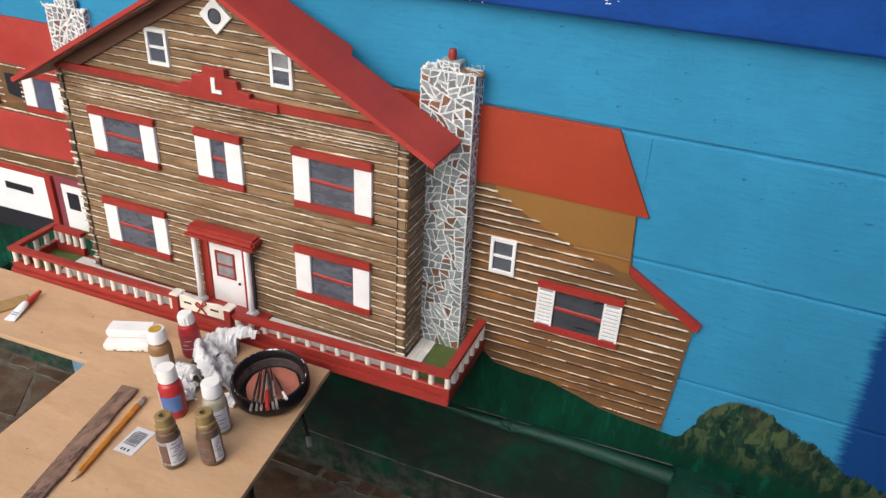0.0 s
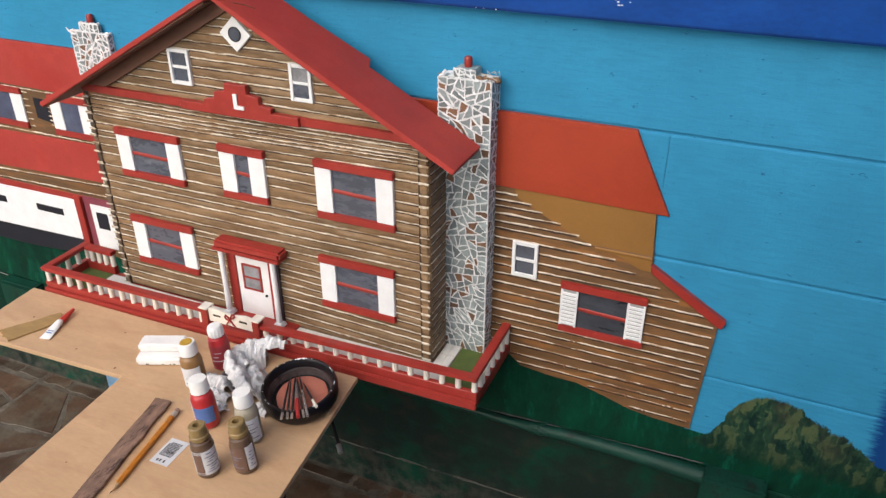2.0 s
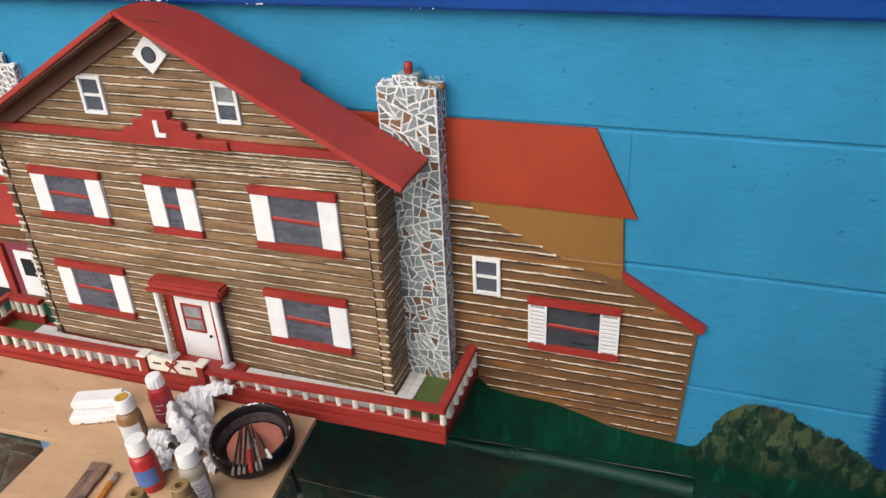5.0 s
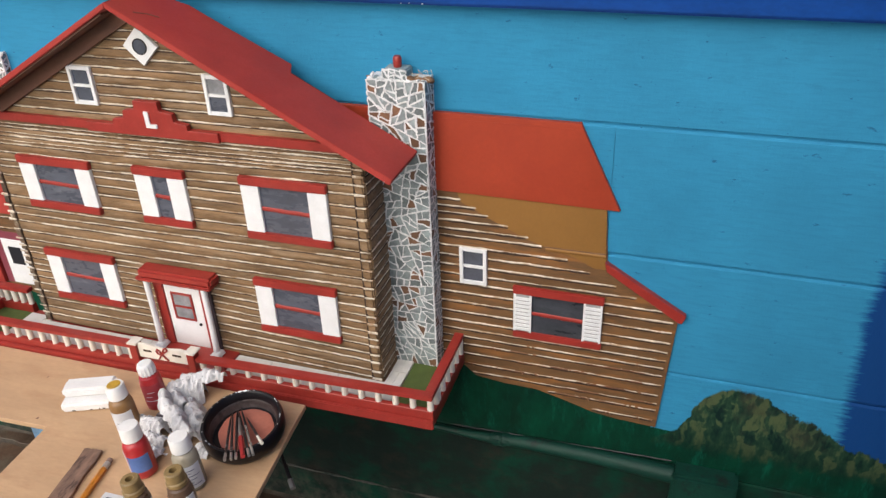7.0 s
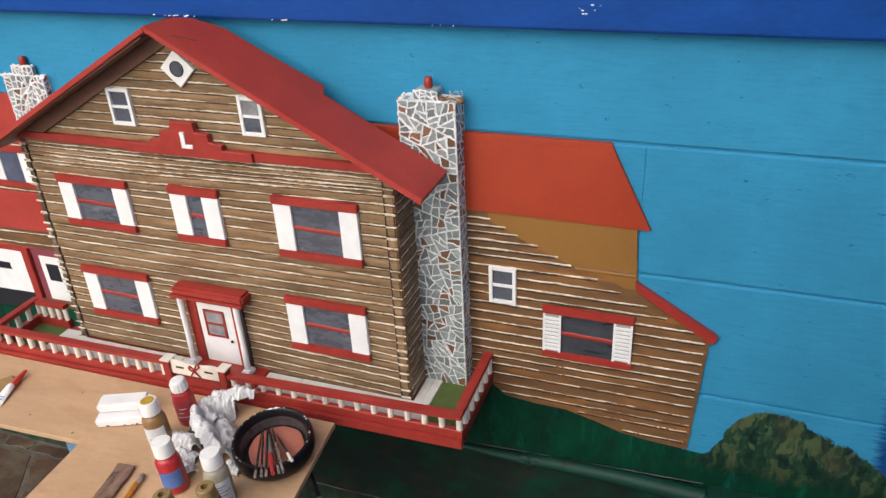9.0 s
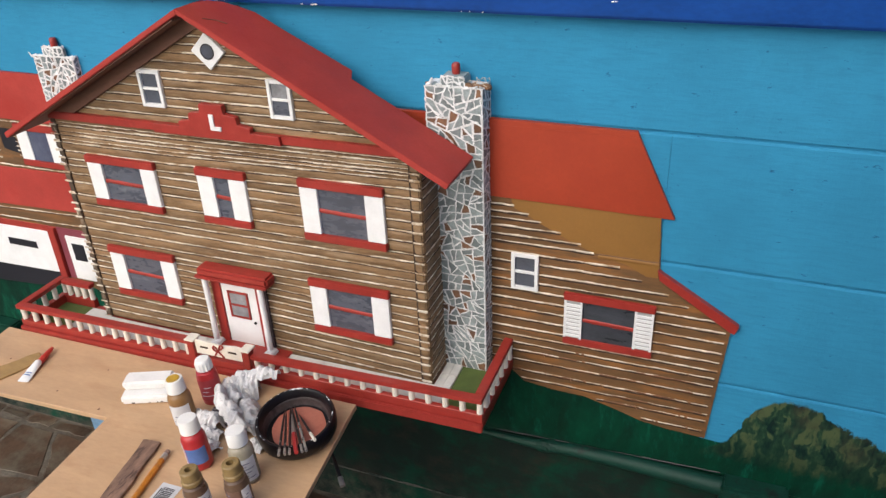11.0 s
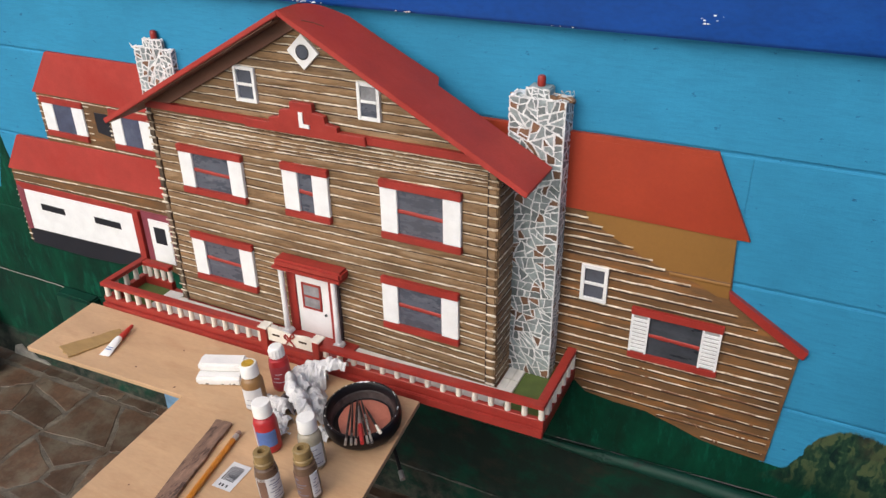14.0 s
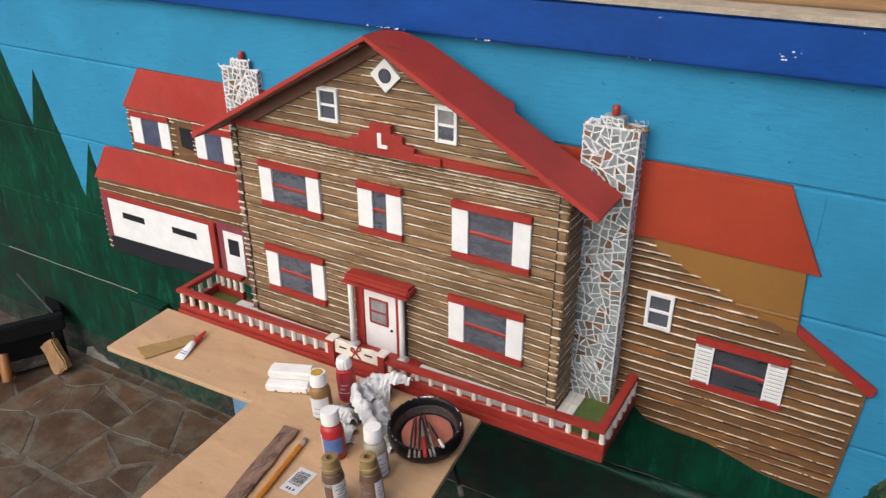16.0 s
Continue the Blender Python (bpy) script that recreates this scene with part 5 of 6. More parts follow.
# angles: 0 is to the right along the wall, -90 towards the room
bottle("brown acrylic paint bottle with an open olive cap and white label", (-0.490, -0.449), -40, M["brown_paint"], M["olive_cap"], "spout",
       [((0.005, 0.009, 0.013, 0.017, 0.023, 0.027, 0.031, 0.037), M["label_white"], 0.008, 0.050, -20, 70), ((), M["label_brown"], 0.008, 0.050, -66, -21), ((), M["label_white"], 0.008, 0.0125, -66, -21), ((), M["label_white"], 0.045, 0.050, -66, -21), ((), M["label_white"], 0.008, 0.050, -72, -66.5)], r=0.0172)
bottle("brown acrylic paint bottle with an open olive cap and brown label", (-0.443, -0.420), -85, M["brown_paint"], M["olive_cap"], "spout",
       [((0.006, 0.011, 0.020, 0.025, 0.034), M["label_brown"], 0.008, 0.050, -60, 40), ((0.006, 0.010, 0.016, 0.020, 0.026, 0.031), M["label_white"], 0.008, 0.050, 48, 95)], r=0.0172)
bottle("red acrylic paint bottle with white cap and blue label", (-0.557, -0.364), -60, M["bottle_red"], M["cap_white"], "flip",
       [((), M["label_blue"], 0.014, 0.042, -45, 55), ((), M["label_white"], 0.010, 0.048, -95, -55)], h=0.060)
bottle("tan acrylic paint bottle with white cap and worn label", (-0.474, -0.364), -55, M["clear_tan"], M["cap_white"], "flip",
       [((0.006, 0.010, 0.016, 0.022, 0.027, 0.032), M["label_white"], 0.006, 0.046, -40, 60)], h=0.061)
bottle("ochre paint bottle with a yellow-smeared white cap", (-0.637, -0.293), -60, M["tan_neck"], M["cap_white"], "flip",
       [((0.008, 0.018), M["label_white"], 0.006, 0.044, -60, 50)], h=0.059, smear=M["yellow"])
bottle("red paint bottle with a knurled white cap and red label", (-0.628, -0.232), -60, M["bottle_red"], M["cap_white"], "knurled",
       [((0.010, 0.018, 0.026), M["label_red"], 0.010, 0.050, -60, 50)], r=0.0175, h=0.059)
# black dish with dried pink paint and brushes
dish = thing("paint_dish", "round black plastic dish with dried pink paint", "dish", at=(-0.447, -0.262, TOP))
prof = [(0.052, 0.0), (0.0585, 0.003), (0.0622, 0.010), (0.0630, 0.022), (0.0620, 0.031), (0.0600, 0.0345), (0.0570, 0.0348), (0.0548, 0.0325), (0.0530, 0.022), (0.0510, 0.010), (0.049, 0.006), (0.01, 0.006)]
part("dish_body", lathe(bmesh.new(), prof, 48, (-0.447, -0.262, TOP + 0.0003)), M["dirty_black"], dish, smooth=True)
bm = lathe(bmesh.new(), [(0.0430, 0.0064), (0.0420, 0.0070), (0.01, 0.0072)], 40, (-0.447, -0.259, TOP))
for v in bm.verts:
    k = 1 + 0.05 * noise.noise(v.co * 60)
    v.co.x, v.co.y = -0.447 + (v.co.x + 0.447) * k, -0.259 + (v.co.y + 0.259) * k
part("dried_paint", bm, M["pink"], dish, smooth=True)
M["residue"] = material("grey_paint_residue", (0.065, 0.054, 0.053), 0.35, 0.5, 40, 300, 0.2, stain=(0.02, 0.018, 0.02), stain_at=(0.50, 0.62), stain_scale=38)
bm = lathe(bmesh.new(), [(0.0488, 0.0062), (0.0504, 0.0095), (0.0516, 0.0150), (0.0523, 0.0205), (0.0526, 0.0208), (0.0520, 0.0150), (0.0508, 0.0090), (0.0492, 0.0058)], 40, (-0.447, -0.262, TOP + 0.0002), False)
part("paint_residue", bm, M["residue"], dish, "dried grey paint round the inside of the dish", smooth=True)
rng = random.Random(12)
# drips of white paint at the back; small specks paint in the rim's glints
for a in [108, 111, 114, 117, 121, 126, 60] + [rng.uniform(0, 360) for _ in range(26)]:
    q, s_ = radians(a + rng.uniform(-2, 2)), rng.uniform(0.0010, 0.0026) if 100 < a < 130 else rng.uniform(0.0005, 0.0011)
    bm = bmesh.new()
    bmesh.ops.create_icosphere(bm, subdivisions=2, radius=1)
    bmesh.ops.transform(bm, matrix=Matrix.Translation((-0.447 + 0.0585 * math.cos(q), -0.262 + 0.0585 * math.sin(q), TOP + 0.0349)) @ Matrix.Rotation(q, 4, "Z") @ Matrix.Diagonal((s_ * 0.8, s_ * 1.5, 0.0006, 1)), verts=bm.verts)
    part("paint_drip", bm, M["white"], dish, smooth=True)
M["brush_wood"] = material("dark_brush_handle", (0.014, 0.011, 0.012), 0.35, 0.3, 60, 400, 0.1, stain=(0.42, 0.40, 0.37), stain_at=(0.57, 0.62), stain_scale=95)
M["brush_red"] = material("red_brush_handle", (0.40, 0.03, 0.03), 0.35, 0.2, 60, 400, 0.1)
M["ferrule"] = material("grey_metal_ferrule", (0.55, 0.55, 0.54), 0.3, 0.2, 60, 400, 0.1, metal=0.8)
rng = random.Random(4)
brushes = []
for i, (a, kind) in enumerate(((-0.027, "brush_wood"), (-0.018, "brush_wood"), (-0.011, "brush_wood"), (-0.001, "brush_red"),
                                (0.008, "brush_wood"), (0.014, "ferrule"), (0.036, "brush_wood"))):
    br = thing("paint_brush", "thin used artist's paint brush lying in the dish", "paint brush", "brushes in the dish", at=(-0.447, -0.262, TOP))
    brushes.append(br)
    # butt ends fan out towards the room, tips meet at the far side
    tip = Vector((-0.4760 + a * 0.25 + rng.uniform(-0.002, 0.002), -0.230 + 0.2 * a + rng.uniform(-0.003, 0.003), TOP + 0.0115 + 0.0012 * (i % 3)))
    butt = Vector((-0.4060 + a * 0.85, -0.3260 + 0.48 * a, TOP + 0.0395 + 0.05 * abs(a)))
    if i == 6:
        tip = Vector((-0.4560, -0.240, TOP + 0.0125))
        butt = Vector((-0.3930, -0.296, TOP + 0.0375))
    d = (butt - tip)
    rr = 0.0040 if kind == "brush_red" else 0.0021
    neck = 0.60 if kind == "brush_red" else 0.42
    part("handle", tube(bmesh.new(), [tip + d * neck, tip + d * 0.75, butt], [rr * 0.9, rr, rr * 0.8], 8), M[kind], br, smooth=True)
    part("ferrule", tube(bmesh.new(), [tip + d * 0.16, tip + d * neck], [0.0014, 0.0021 if neck < 0.5 else 0.0036], 8), M["ferrule"] if kind == "brush_red" else M["steel"], br, smooth=True)
    part("bristles", tube(bmesh.new(), [tip, tip + d * 0.16], [0.0005, 0.0013], 6), M["brush_wood"], br)
    if kind != "brush_red":
        part("end_cap", tube(bmesh.new(), [tip + d * (0.74 if i == 6 else rng.uniform(0.86, 0.93)), tip + d * 1.01], [rr * 1.03, rr * (1.25 if i == 6 else 1.03)], 8), M["cream"] if i == 6 else M["ferrule"], br)


# the dish leans with its far side on the kerb of the yard, the brushes with it
lean = Matrix.Translation((-0.447, -0.317, TOP + 0.001)) @ Matrix.Rotation(radians(7.5), 4, "X") @ Matrix.Translation((0.447, 0.317, -TOP))
for ob in [dish] + brushes:
    ob.matrix_basis = lean @ ob.matrix_basis

# crumpled paper towels
M["towel"] = material("crumpled_paper_towel", (0.68, 0.672, 0.67), 0.85, 0.2, 40, 500, 0.5, stain=(0.42, 0.415, 0.44), stain_at=(0.52, 0.70), stain_scale=26, depth=0.002)


def fold(path, widths, rise, drop, seed, n=60, m=36):
    """A length of crumpled paper laid along a path, arched across it, its edges hanging, full of sharp creases."""
    bm = bmesh.new()
    off = Vector((seed * 7.3, seed * 3.1, seed * 1.7))
    pts = [Vector(p) for p in path]
    legs = len(pts) - 1

    def ridged(p, f):
        return 1 - 2.6 * abs(noise.noise(p * f + off))

    grid = []
    for i in range(n + 1):
        u = i / n * legs
        k = min(int(u), legs - 1)
        p = pts[k].lerp(pts[k + 1], u - k)
        w = widths[k] + (widths[k + 1] - widths[k]) * (u - k)
        ahead = (pts[k + 1] - pts[k]).normalized()
        side = Vector((0, 0, 1)).cross(ahead).normalized()
        row = []
        for j in range(m + 1):
            v = 2 * j / m - 1
            q = p + side * w * v
            bend = noise.noise_vector(q * 38 + off)
            ragged = 1 + 0.25 * noise.noise(Vector((u * 2.3, v * 0.5, seed)))
            q += side * w * (ragged - 1) * v + ahead * 0.010 * bend.x + side * 0.006 * bend.y
            out = (side * v + Vector((0, 0, 1.1 - abs(v)))).normalized()
            q += out * (0.0042 * ridged(q, 55) + 0.0026 * ridged(q + bend * 0.003, 120) + 0.0011 * ridged(q, 260) + 0.0040 * bend.z)
            q.z += TOP + rise * (1 - v * v) - drop * v * v
            if q.z < TOP + 0.001:
                q.z = TOP + 0.001 + 0.10 * (TOP + 0.001 - q.z)
            row.append(bm.verts.new(q))
        grid.append(row)
    for i in range(n):
        for j in range(m):
            bm.faces.new((grid[i][j], grid[i + 1][j], grid[i + 1][j + 1], grid[i][j + 1]))
    return bm


rag = thing("paper_towel", "crumpled white paper towel smeared with paint", "paper towel", at=(-0.57, -0.24, TOP))
for path, widths, rise, drop, seed in (
        (((-0.622, -0.216, 0.010), (-0.600, -0.206, 0.024), (-0.578, -0.202, 0.028), (-0.558, -0.197, 0.016)), (0.013, 0.020, 0.021, 0.012), 0.012, 0.026, 1),
        (((-0.606, -0.196, 0.028), (-0.585, -0.192, 0.038), (-0.558, -0.189, 0.043), (-0.529, -0.184, 0.046)), (0.007, 0.010, 0.008, 0.0035), 0.004, 0.008, 2),
        (((-0.612, -0.224, 0.005), (-0.585, -0.214, 0.010), (-0.562, -0.206, 0.005)), (0.010, 0.014, 0.010), 0.004, 0.010, 11),
        (((-0.602, -0.214, 0.026), (-0.586, -0.234, 0.030), (-0.562, -0.252, 0.026)), (0.009, 0.012, 0.010), 0.004, 0.020, 12),
        (((-0.602, -0.244, 0.042), (-0.574, -0.267, 0.042), (-0.546, -0.286, 0.038), (-0.519, -0.298, 0.026)), (0.004, 0.009, 0.011, 0.007), 0.003, 0.013, 3),
        (((-0.570, -0.226, 0.016), (-0.548, -0.249, 0.022), (-0.530, -0.273, 0.018), (-0.516, -0.295, 0.004)), (0.010, 0.012, 0.012, 0.009), 0.004, 0.018, 4),
        (((-0.628, -0.282, 0.008), (-0.606, -0.287, 0.020), (-0.587, -0.291, 0.024), (-0.568, -0.300, 0.009)), (0.007, 0.010, 0.011, 0.009), 0.005, 0.018, 5),
        (((-0.606, -0.304, 0.005), (-0.585, -0.307, 0.011), (-0.556, -0.311, 0.005)), (0.009, 0.013, 0.010), 0.004, 0.010, 6),
        (((-0.580, -0.325, 0.003), (-0.563, -0.331, 0.005), (-0.550, -0.337, 0.002)), (0.005, 0.009, 0.006), 0.002, 0.005, 7),
        (((-0.510, -0.299, 0.003), (-0.496, -0.306, 0.005), (-0.482, -0.312, 0.002)), (0.006, 0.009, 0.004), 0.002, 0.005, 8)):
    part("crumple", fold(path, widths, rise, drop, seed), M["towel"], rag, smooth=True)
# the dark of the hole between the folds, put into one piece's colour
M["hollow_dark"] = material("dark_hollow_paper", (0.055, 0.036, 0.045), 0.6, 0.4, 60, 400, 0.3, stain=(0.30, 0.25, 0.22), stain_at=(0.56, 0.66), stain_scale=60)
part("soaked_fold", fold(((-0.610, -0.250, 0.003), (-0.586, -0.259, 0.006), (-0.560, -0.276, 0.004)), (0.010, 0.014, 0.012), 0.003, 0.004, 9), M["hollow_dark"], rag, "dark-coloured fold standing for the hole in the paper", smooth=True)

# white foam rolls
M["foam"] = material("white_foam", (0.80, 0.79, 0.77), 0.7, 0.08, 30, 300, 0.3, stain=(0.45, 0.42, 0.4), stain_at=(0.72, 0.76), stain_scale=50)
foam = thing("foam_rolls", "two white foam rolls stacked, spotted with paint", "foam roll", at=(-0.735, -0.258, TOP))
edge_spot = random.Random(6)
for name, off, z0, w, h in (("lower_roll", -0.015, 0.0004, 0.030, 0.0175), ("upper_roll", 0.002, 0.0182, 0.034, 0.0165)):
    bm = a_box(0, 0.082, -w / 2, w / 2, 0, h, 0.0045)
    bmesh.ops.transform(bm, matrix=pose(-0.779 - 0.35 * off, -0.268 + off, TOP + z0, 0, 0, 23), verts=bm.verts)
    roll = part(name, bm, M["foam"], foam, smooth=True)
    if name == "lower_roll":
        for k in (0.018, 0.046, 0.060, 0.066):
            bm = a_box(k, k + edge_spot.uniform(0.002, 0.006), -w / 2 - 0.0003, -w / 2 + 0.002, 0.0040, 0.0040 + edge_spot.uniform(0.001, 0.0025), 0)
            bmesh.ops.transform(bm, matrix=pose(-0.779 - 0.35 * off, -0.268 + off, TOP + z0, 0, 0, 23), verts=bm.verts)
            part("paint_spot", bm, M["ink"], roll)

# pencil
M["pencil"] = material("orange_yellow_pencil_paint", (0.57, 0.21, 0.022), 0.4, 0.2, 60, 400, 0.05, stain=(0.36, 0.15, 0.05), stain_at=(0.58, 0.68), stain_scale=45)
M["bare_wood"] = material("bare_cut_wood", (0.50, 0.33, 0.18), 0.7, 0.2, 60, 400, 0.2)
M["eraser"] = material("worn_grey_brown_eraser", (0.30, 0.20, 0.16), 0.8, 0.2, 60, 400, 0.1)
pencil = thing("pencil", "orange-yellow wooden pencil with eraser, lying on the board", "pencil", at=(-0.6, -0.45, TOP))
tip, tail = Vector((-0.591, -0.544, TOP + 0.0035)), Vector((-0.620, -0.362, TOP + 0.0050))
d = tail - tip
part("shaft", tube(bmesh.new(), [tip + d * 0.10, tip + d * 0.90], 0.0046, 6), M["pencil"], pencil)
part("point", tube(bmesh.new(), [tip + d * 0.02, tip + d * 0.10], [0.0008, 0.0045], 6), M["bare_wood"], pencil)
part("lead", tube(bmesh.new(), [tip, tip + d * 0.025], [0.0003, 0.0010], 6), M["ink"], pencil)
part("ferrule", tube(bmesh.new(), [tip + d * 0.895, tip + d * 0.955], 0.0047, 10), M["ferrule"], pencil)
part("eraser", tube(bmesh.new(), [tip + d * 0.95, tip + d * 0.99, tip + d], [0.0043, 0.0043, 0.0034], 10), M["eraser"], pencil)

# brown stick, tan strip, glue tube, barcode label
M["nozzle"] = material("bright_red_plastic", (0.55, 0.045, 0.030), 0.4, 0.1, 60, 400, 0.05)
M["stick"] = material("weathered_brown_stick", (0.25, 0.15, 0.105), 0.7, 0.45, 30, 140, 0.5, (3, 0.8, 1), stain=(0.060, 0.034, 0.026), stain_at=(0.52, 0.62), stain_scale=34)
M["strip"] = material("tan_wood_strip", (0.36, 0.225, 0.085), 0.6, 0.2, 20, 160, 0.2, (1, 3, 1))
edge = random.Random(31)
whole("wood_stick", slab(roughen(edge, [(-0.674, -0.353), (-0.644, -0.350), (-0.592, -0.640), (-0.620, -0.645)], 0.0012, 14), TOP + 0.0003, TOP + 0.006, 0.0008), M["stick"], "flat weathered brown wooden stick lying on the board", "stick")
whole("wood_strip", slab(roughen(edge, [(-1.080, -0.318), (-1.020, -0.226), (-0.992, -0.240), (-1.037, -0.334)], 0.0016, 6), TOP + 0.0003, TOP + 0.004, 0.0006), M["strip"], "short flat tan wood strip lying on the board", "wood strip")
glue = thing("glue_tube", "small white glue tube with a red nozzle cap", "glue tube", at=(-0.99, -0.26, TOP))
a, b = Vector((-0.981, -0.302, TOP + 0.002)), Vector((-1.000, -0.212, TOP + 0.008))
d = b - a
bm = bmesh.new()
rows = []
side = Vector((0.98, 0.2, 0)).normalized()
for t, w, h in ((0, 0.0105, 0.0006), (0.08, 0.0105, 0.0012), (0.35, 0.0088, 0.0045), (0.52, 0.0068, 0.006), (0.58, 0.0035, 0.0035)):
    c = a + d * t + Vector((0, 0, h * 0.4))
    rows.append([bm.verts.new(c + side * (w * math.cos(q)) + Vector((0, 0, h * math.sin(q)))) for q in (k * math.pi / 6 for k in range(12))])
for p, q in zip(rows, rows[1:]):
    for k in range(12):
        bm.faces.new((p[k], p[(k + 1) % 12], q[(k + 1) % 12], q[k]))
bm.faces.new(rows[0]), bm.faces.new(rows[-1])
bmesh.ops.recalc_face_normals(bm, faces=bm.faces)
part("tube_body", bm, M["cap_white"], glue, smooth=True)
part("nozzle_cap", tube(bmesh.new(), [a + d * 0.57, a + d * 0.62, a + d * 0.95, b], [0.0058, 0.0060, 0.0036, 0.0028], 12), M["nozzle"], glue, "red nozzle cap", smooth=True)
for t in (0.14, 0.20, 0.26, 0.32):
    c = a + d * t
    part("print_bar", slab([(c.x - 0.006, c.y), (c.x + 0.006, c.y + 0.0012), (c.x + 0.006, c.y + 0.0028), (c.x - 0.006, c.y + 0.0016)], TOP + 0.0052 + 0.006 * t, TOP + 0.0062 + 0.006 * t), M["label_blue"], glue)

sticker = thing("barcode_sticker", "white barcode sticker lying on the board", "sticker", at=(-0.575, -0.443, TOP))
st = Matrix.Translation((-0.571, -0.4415, TOP)) @ Matrix.Rotation(radians(1), 4, "Z")


def on_sticker(x0, x1, y0, y1, z0, z1):
    bm = a_box(x0, x1, y0, y1, z0, z1, 0)
    bmesh.ops.transform(bm, matrix=st, verts=bm.verts)
    return bm


part("paper", on_sticker(-0.0165, 0.0165, -0.0265, 0.0265, 0.0003, 0.0009), M["label_white"], sticker)
y, rng = -0.010, random.Random(2)
while y < 0.018:
    w = rng.choice((0.0007, 0.0012, 0.0018))
    part("bar", on_sticker(-0.009, 0.010, y, y + w, 0.0009, 0.0012), M["ink"], sticker)
    y += w + rng.choice((0.0008, 0.0012))
part("print_bar", on_sticker(-0.012, -0.0102, -0.010, 0.016, 0.0009, 0.0012), M["ink"], sticker)
for x in (-0.008, -0.003, 0.004):
    part("print_bar", on_sticker(x, x + 0.0028, -0.022, -0.017, 0.0009, 0.0012), M["ink"], sticker)

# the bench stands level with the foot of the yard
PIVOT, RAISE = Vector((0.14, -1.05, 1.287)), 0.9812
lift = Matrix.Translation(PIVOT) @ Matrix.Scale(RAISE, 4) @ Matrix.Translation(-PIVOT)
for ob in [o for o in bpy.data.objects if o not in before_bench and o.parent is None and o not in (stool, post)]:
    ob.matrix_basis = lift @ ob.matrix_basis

# ---- corner with a tool case and scrap wood ----
M["dusty_brown"] = material("dusty_brown_board", (0.075, 0.055, 0.042), 0.85, 0.5, 30, 200, 0.5, stain=(0.15, 0.125, 0.10), stain_at=(0.55, 0.68))
case = thing("tool_rack", "black metal tool rack with a dusty shelf by the wall", "tool rack", at=(-1.775, -0.055, 0))
turned = pose(-1.765, -0.045, 0, 0, 0, -30)
# a black panel is added for the dark open space below the rail
for name, dims in (("side_rail", (-0.034, 0, -0.50, 0, 0.112, 0.158)), ("back_rail", (-0.42, -0.0345, -0.034, 0, 0.112, 0.158)), ("side_panel", (-0.052, -0.046, -0.48, -0.04, 0.024, 0.1118)),
                   ("shelf", (-0.42, -0.004, -0.48, -0.035, 0.012, 0.022)), ("leg", (-0.03, -0.008, -0.033, -0.011, 0, 0.1118)), ("leg", (-0.41, -0.388, -0.033, -0.011, 0, 0.1118)),
                   ("leg", (-0.03, -0.008, -0.50, -0.482, 0, 0.1118))):
    bm = a_box(*dims, 0.004)
    bmesh.ops.transform(bm, matrix=turned, verts=bm.verts)
    part(name, bm, M["dusty_brown"] if name == "shelf" else M["matte_black"], case)
part("strap", tube(bmesh.new(), [(-1.80, -0.052, 0.159), (-1.86, -0.046, 0.19), (-1.95, -0.038, 0.235)], 0.0035, 8), M["steel"], case, "thin grey metal strap", smooth=True)
M["scrap"] = material("split_scrap_wood", (0.36, 0.20, 0.085), 0.75, 0.4, 25, 150, 0.5, (3, 3, 0.6), stain=(0.16, 0.09, 0.045), stain_at=(0.5, 0.65))
bm = a_box(-0.026, 0.026, -0.012, 0.012, 0.0, 0.095, 0.004)
bmesh.ops.subdivide_edges(bm, edges=list(bm.edges), cuts=3, use_grid_fill=True)
for v in bm.verts:
    v.co += 0.006 * noise.noise_vector(v.co * 45)
bmesh.ops.transform(bm, matrix=pose(-1.736, -0.100, 0.012, -22, -34, 24), verts=bm.verts)
whole("scrap_wood", bm, M["scrap"], "rough split block of scrap wood leaning on the rack", "wood block")
M["handle"] = material("orange_brown_wood_handle", (0.30, 0.12, 0.03), 0.5, 0.25, 30, 200, 0.2)
part("handle", tube(bmesh.new(), [(-1.828, -0.208, 0.012), (-1.840, -0.198, 0.045), (-1.858, -0.184, 0.078)], [0.013, 0.015, 0.012], 14), M["handle"], case, "orange-brown wooden handle", smooth=True)
M["plaster"] = material("chipped_white_plaster", (0.26, 0.25, 0.22), 0.9, 0.3, 40, 300, 0.5)
rng = random.Random(17)
pts = [(-1.77, 0.0), (-1.755, 0.030), (-1.73, 0.040), (-1.715, 0.024), (-1.69, 0.022), (-1.675, 0.008), (-1.65, 0.010), (-1.63, 0.0)]
part("worn_joint", tube(bmesh.new(), [(-2.02 + 0.03 * i, -0.0012, 0.2895 + rng.uniform(-0.001, 0.001)) for i in range(19)], 0.0012, 5), M["plaster"], wall)
M["dust"] = material("grey_dust", (0.11, 0.105, 0.09), 0.9, 0.4, 40, 300, 0.3, stain=(0.02, 0.03, 0.025), stain_at=(0.5, 0.6), stain_scale=18)
joint = [(-0.72 + 0.02 * i, -0.0006, 0.0905 + rng.uniform(-0.001, 0.001)) for i in range(40)]
part("dusty_joint", tube(bmesh.new(), joint, [0.0022 * rng.uniform(0.3, 1.2) for _ in joint], 5), M["dust"], wall)
part("bare_plaster", prism(pts, -0.0045, 0.002), M["plaster"], wall, "chipped bare plaster at the foot of the wall")


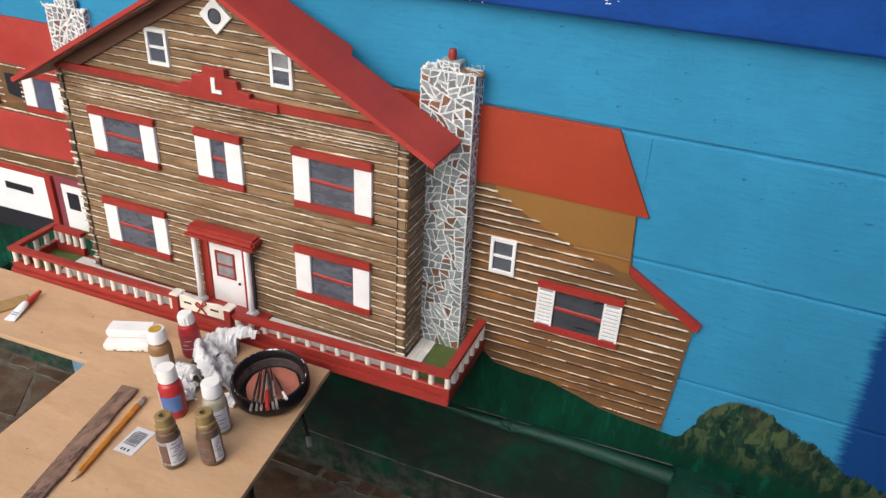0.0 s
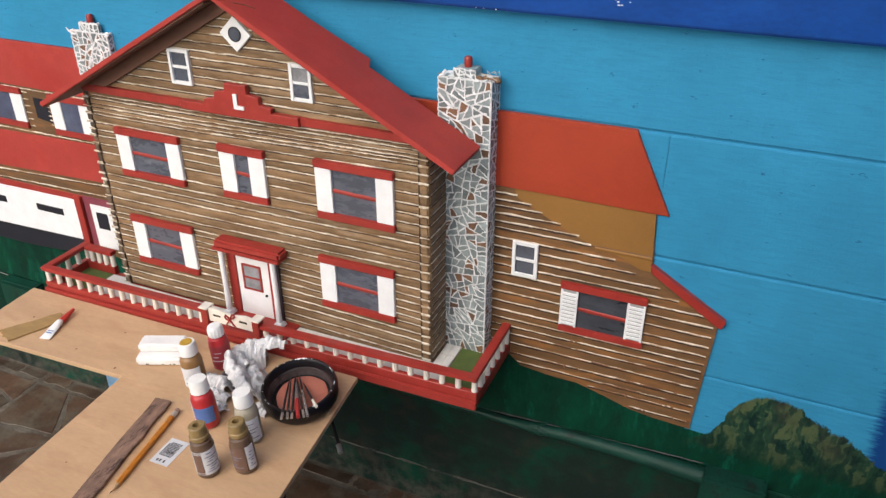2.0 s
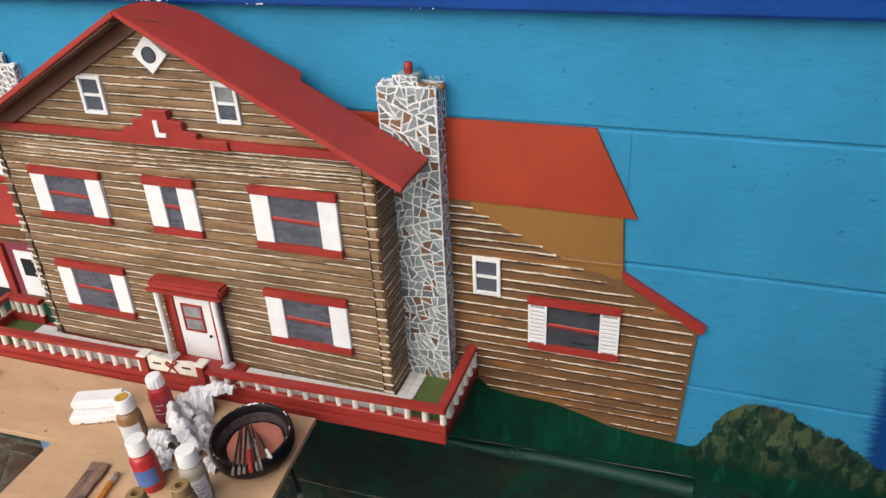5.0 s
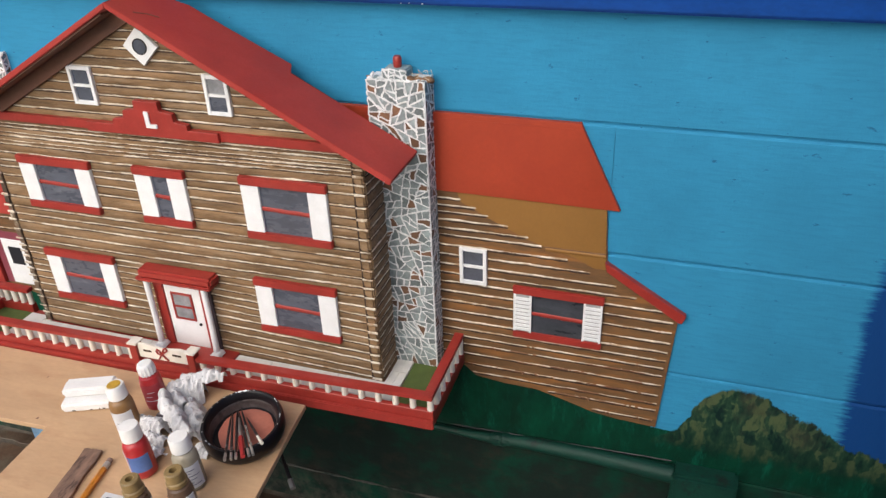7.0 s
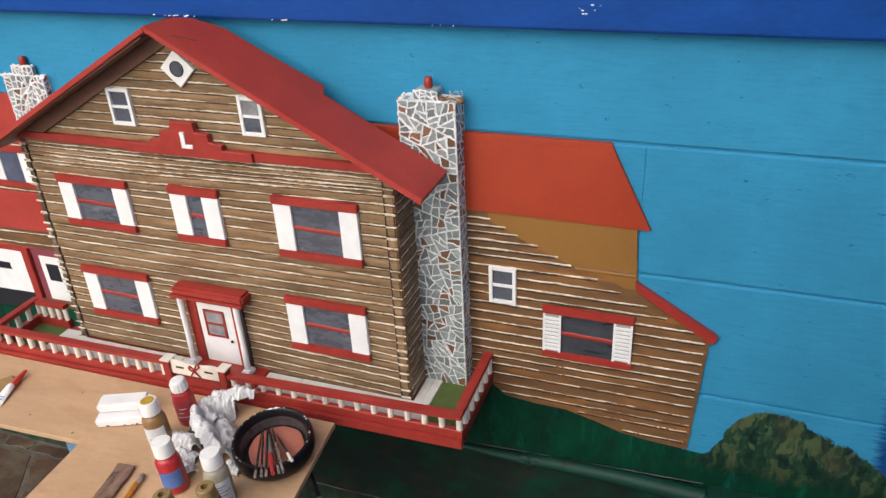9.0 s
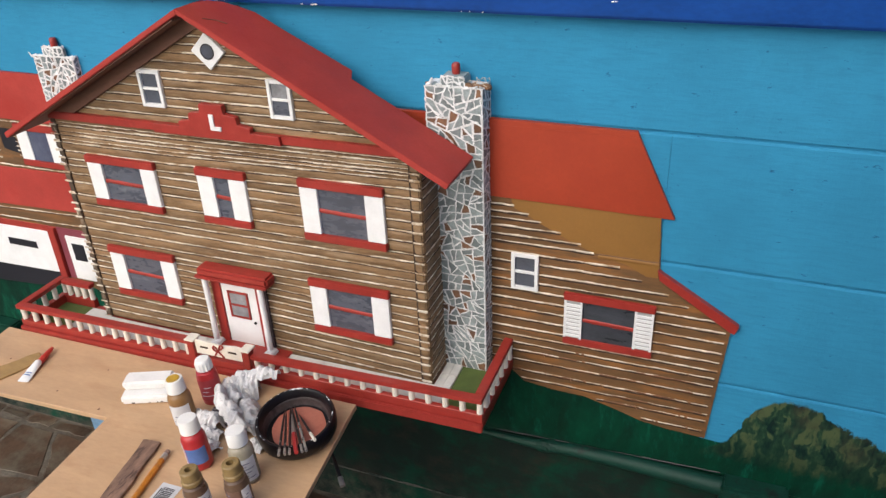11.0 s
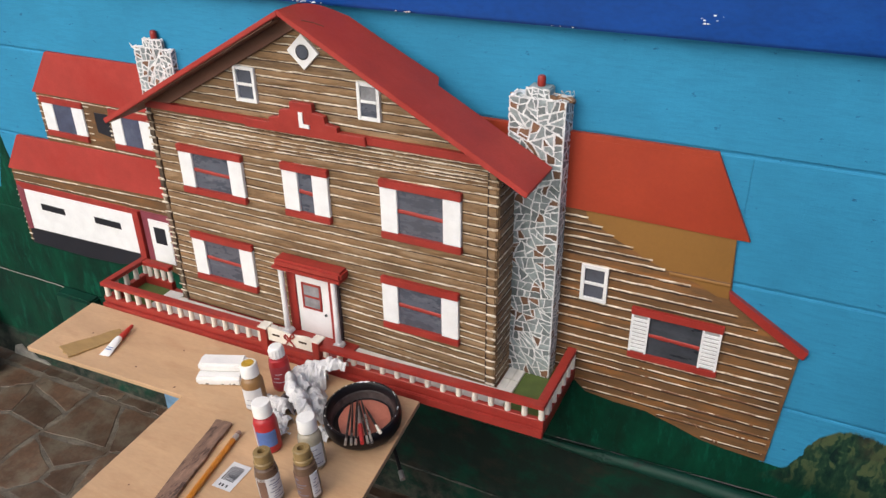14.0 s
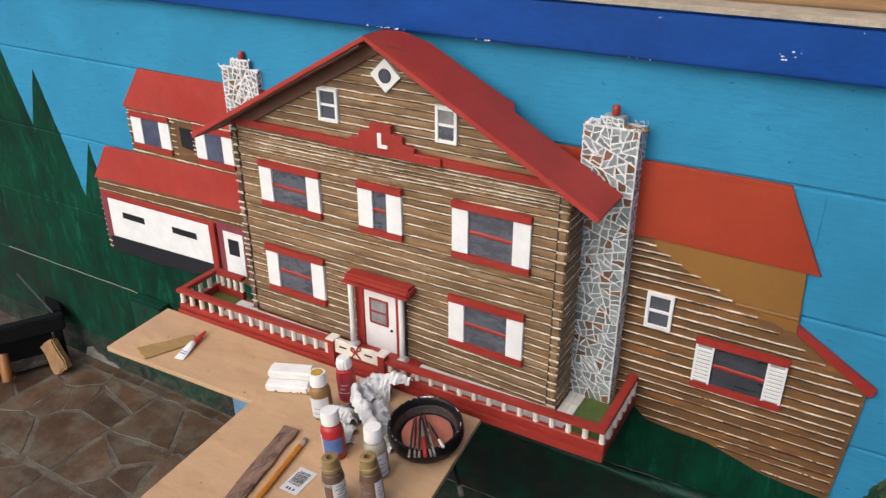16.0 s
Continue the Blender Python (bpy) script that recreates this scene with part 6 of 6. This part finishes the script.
# ---- wall blocks ----
def block_mesh(w, h):
    """A block face with rounded long edges; the upright joints are filled almost flush."""
    prof = [(0.03, -h / 2), (0.0040, -h / 2), (0.0014, -h / 2 + 0.0008), (0.0, -h / 2 + 0.0030), (0.0, h / 2 - 0.0030), (0.0014, h / 2 - 0.0008), (0.0040, h / 2), (0.03, h / 2)]
    bm = bmesh.new()
    a, c = [bm.verts.new((-w / 2, y, z)) for y, z in prof], [bm.verts.new((w / 2, y, z)) for y, z in prof]
    k = len(prof)
    for i in range(k):
        bm.faces.new((a[i], a[(i + 1) % k], c[(i + 1) % k], c[i]))
    bm.faces.new(a), bm.faces.new(c)
    bmesh.ops.recalc_face_normals(bm, faces=bm.faces)
    return to_mesh("block", bm, M["mural"])


full, gapped = block_mesh(0.4, 0.1975), block_mesh(0.3993, 0.1975)
for k in range(-1, 5):
    zc = 0.19 + 0.2 * k
    for i in range(-11, 9):
        xc = 0.046 + 0.2 + 0.4 * i + (0.2 if k % 2 == 0 else 0)
        if -4.0 < xc < 3.2:
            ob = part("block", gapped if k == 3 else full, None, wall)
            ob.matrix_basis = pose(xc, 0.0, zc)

# ---- floor stones ----
rng = random.Random(9)
T = 0.332
for i in range(-4, 6):
    for j in range(0, 5):
        x0, y1 = -1.43 + T * i, -0.042 + T - T * j
        y0 = y1 - T
        near = -2 <= i <= 3 and j <= 2
        cells = voronoi(rng, x0 + 0.0025, x0 + T - 0.0025, y0 + 0.0025, min(y1, 0.0) - 0.0025, 8 if y1 <= 0.001 else 3, 0.0095, 1)
        if near:
            for c in cells:
                bm = slab(roughen(rng, c, 0.004, 4), -0.006, rng.uniform(-0.0003, 0.0006), 0.0006)
                part("stone", bm, M["paver"], floor)
        else:
            bm = bmesh.new()
            for c in cells:
                q = slab(c, -0.006, 0.0004)
                me = bpy.data.meshes.new("tmp")
                q.to_mesh(me)
                q.free()
                bm.from_mesh(me)
                bpy.data.meshes.remove(me)
            ob = part("stones", bm, M["paver"], floor)
            ob["kind"] = "stuff"
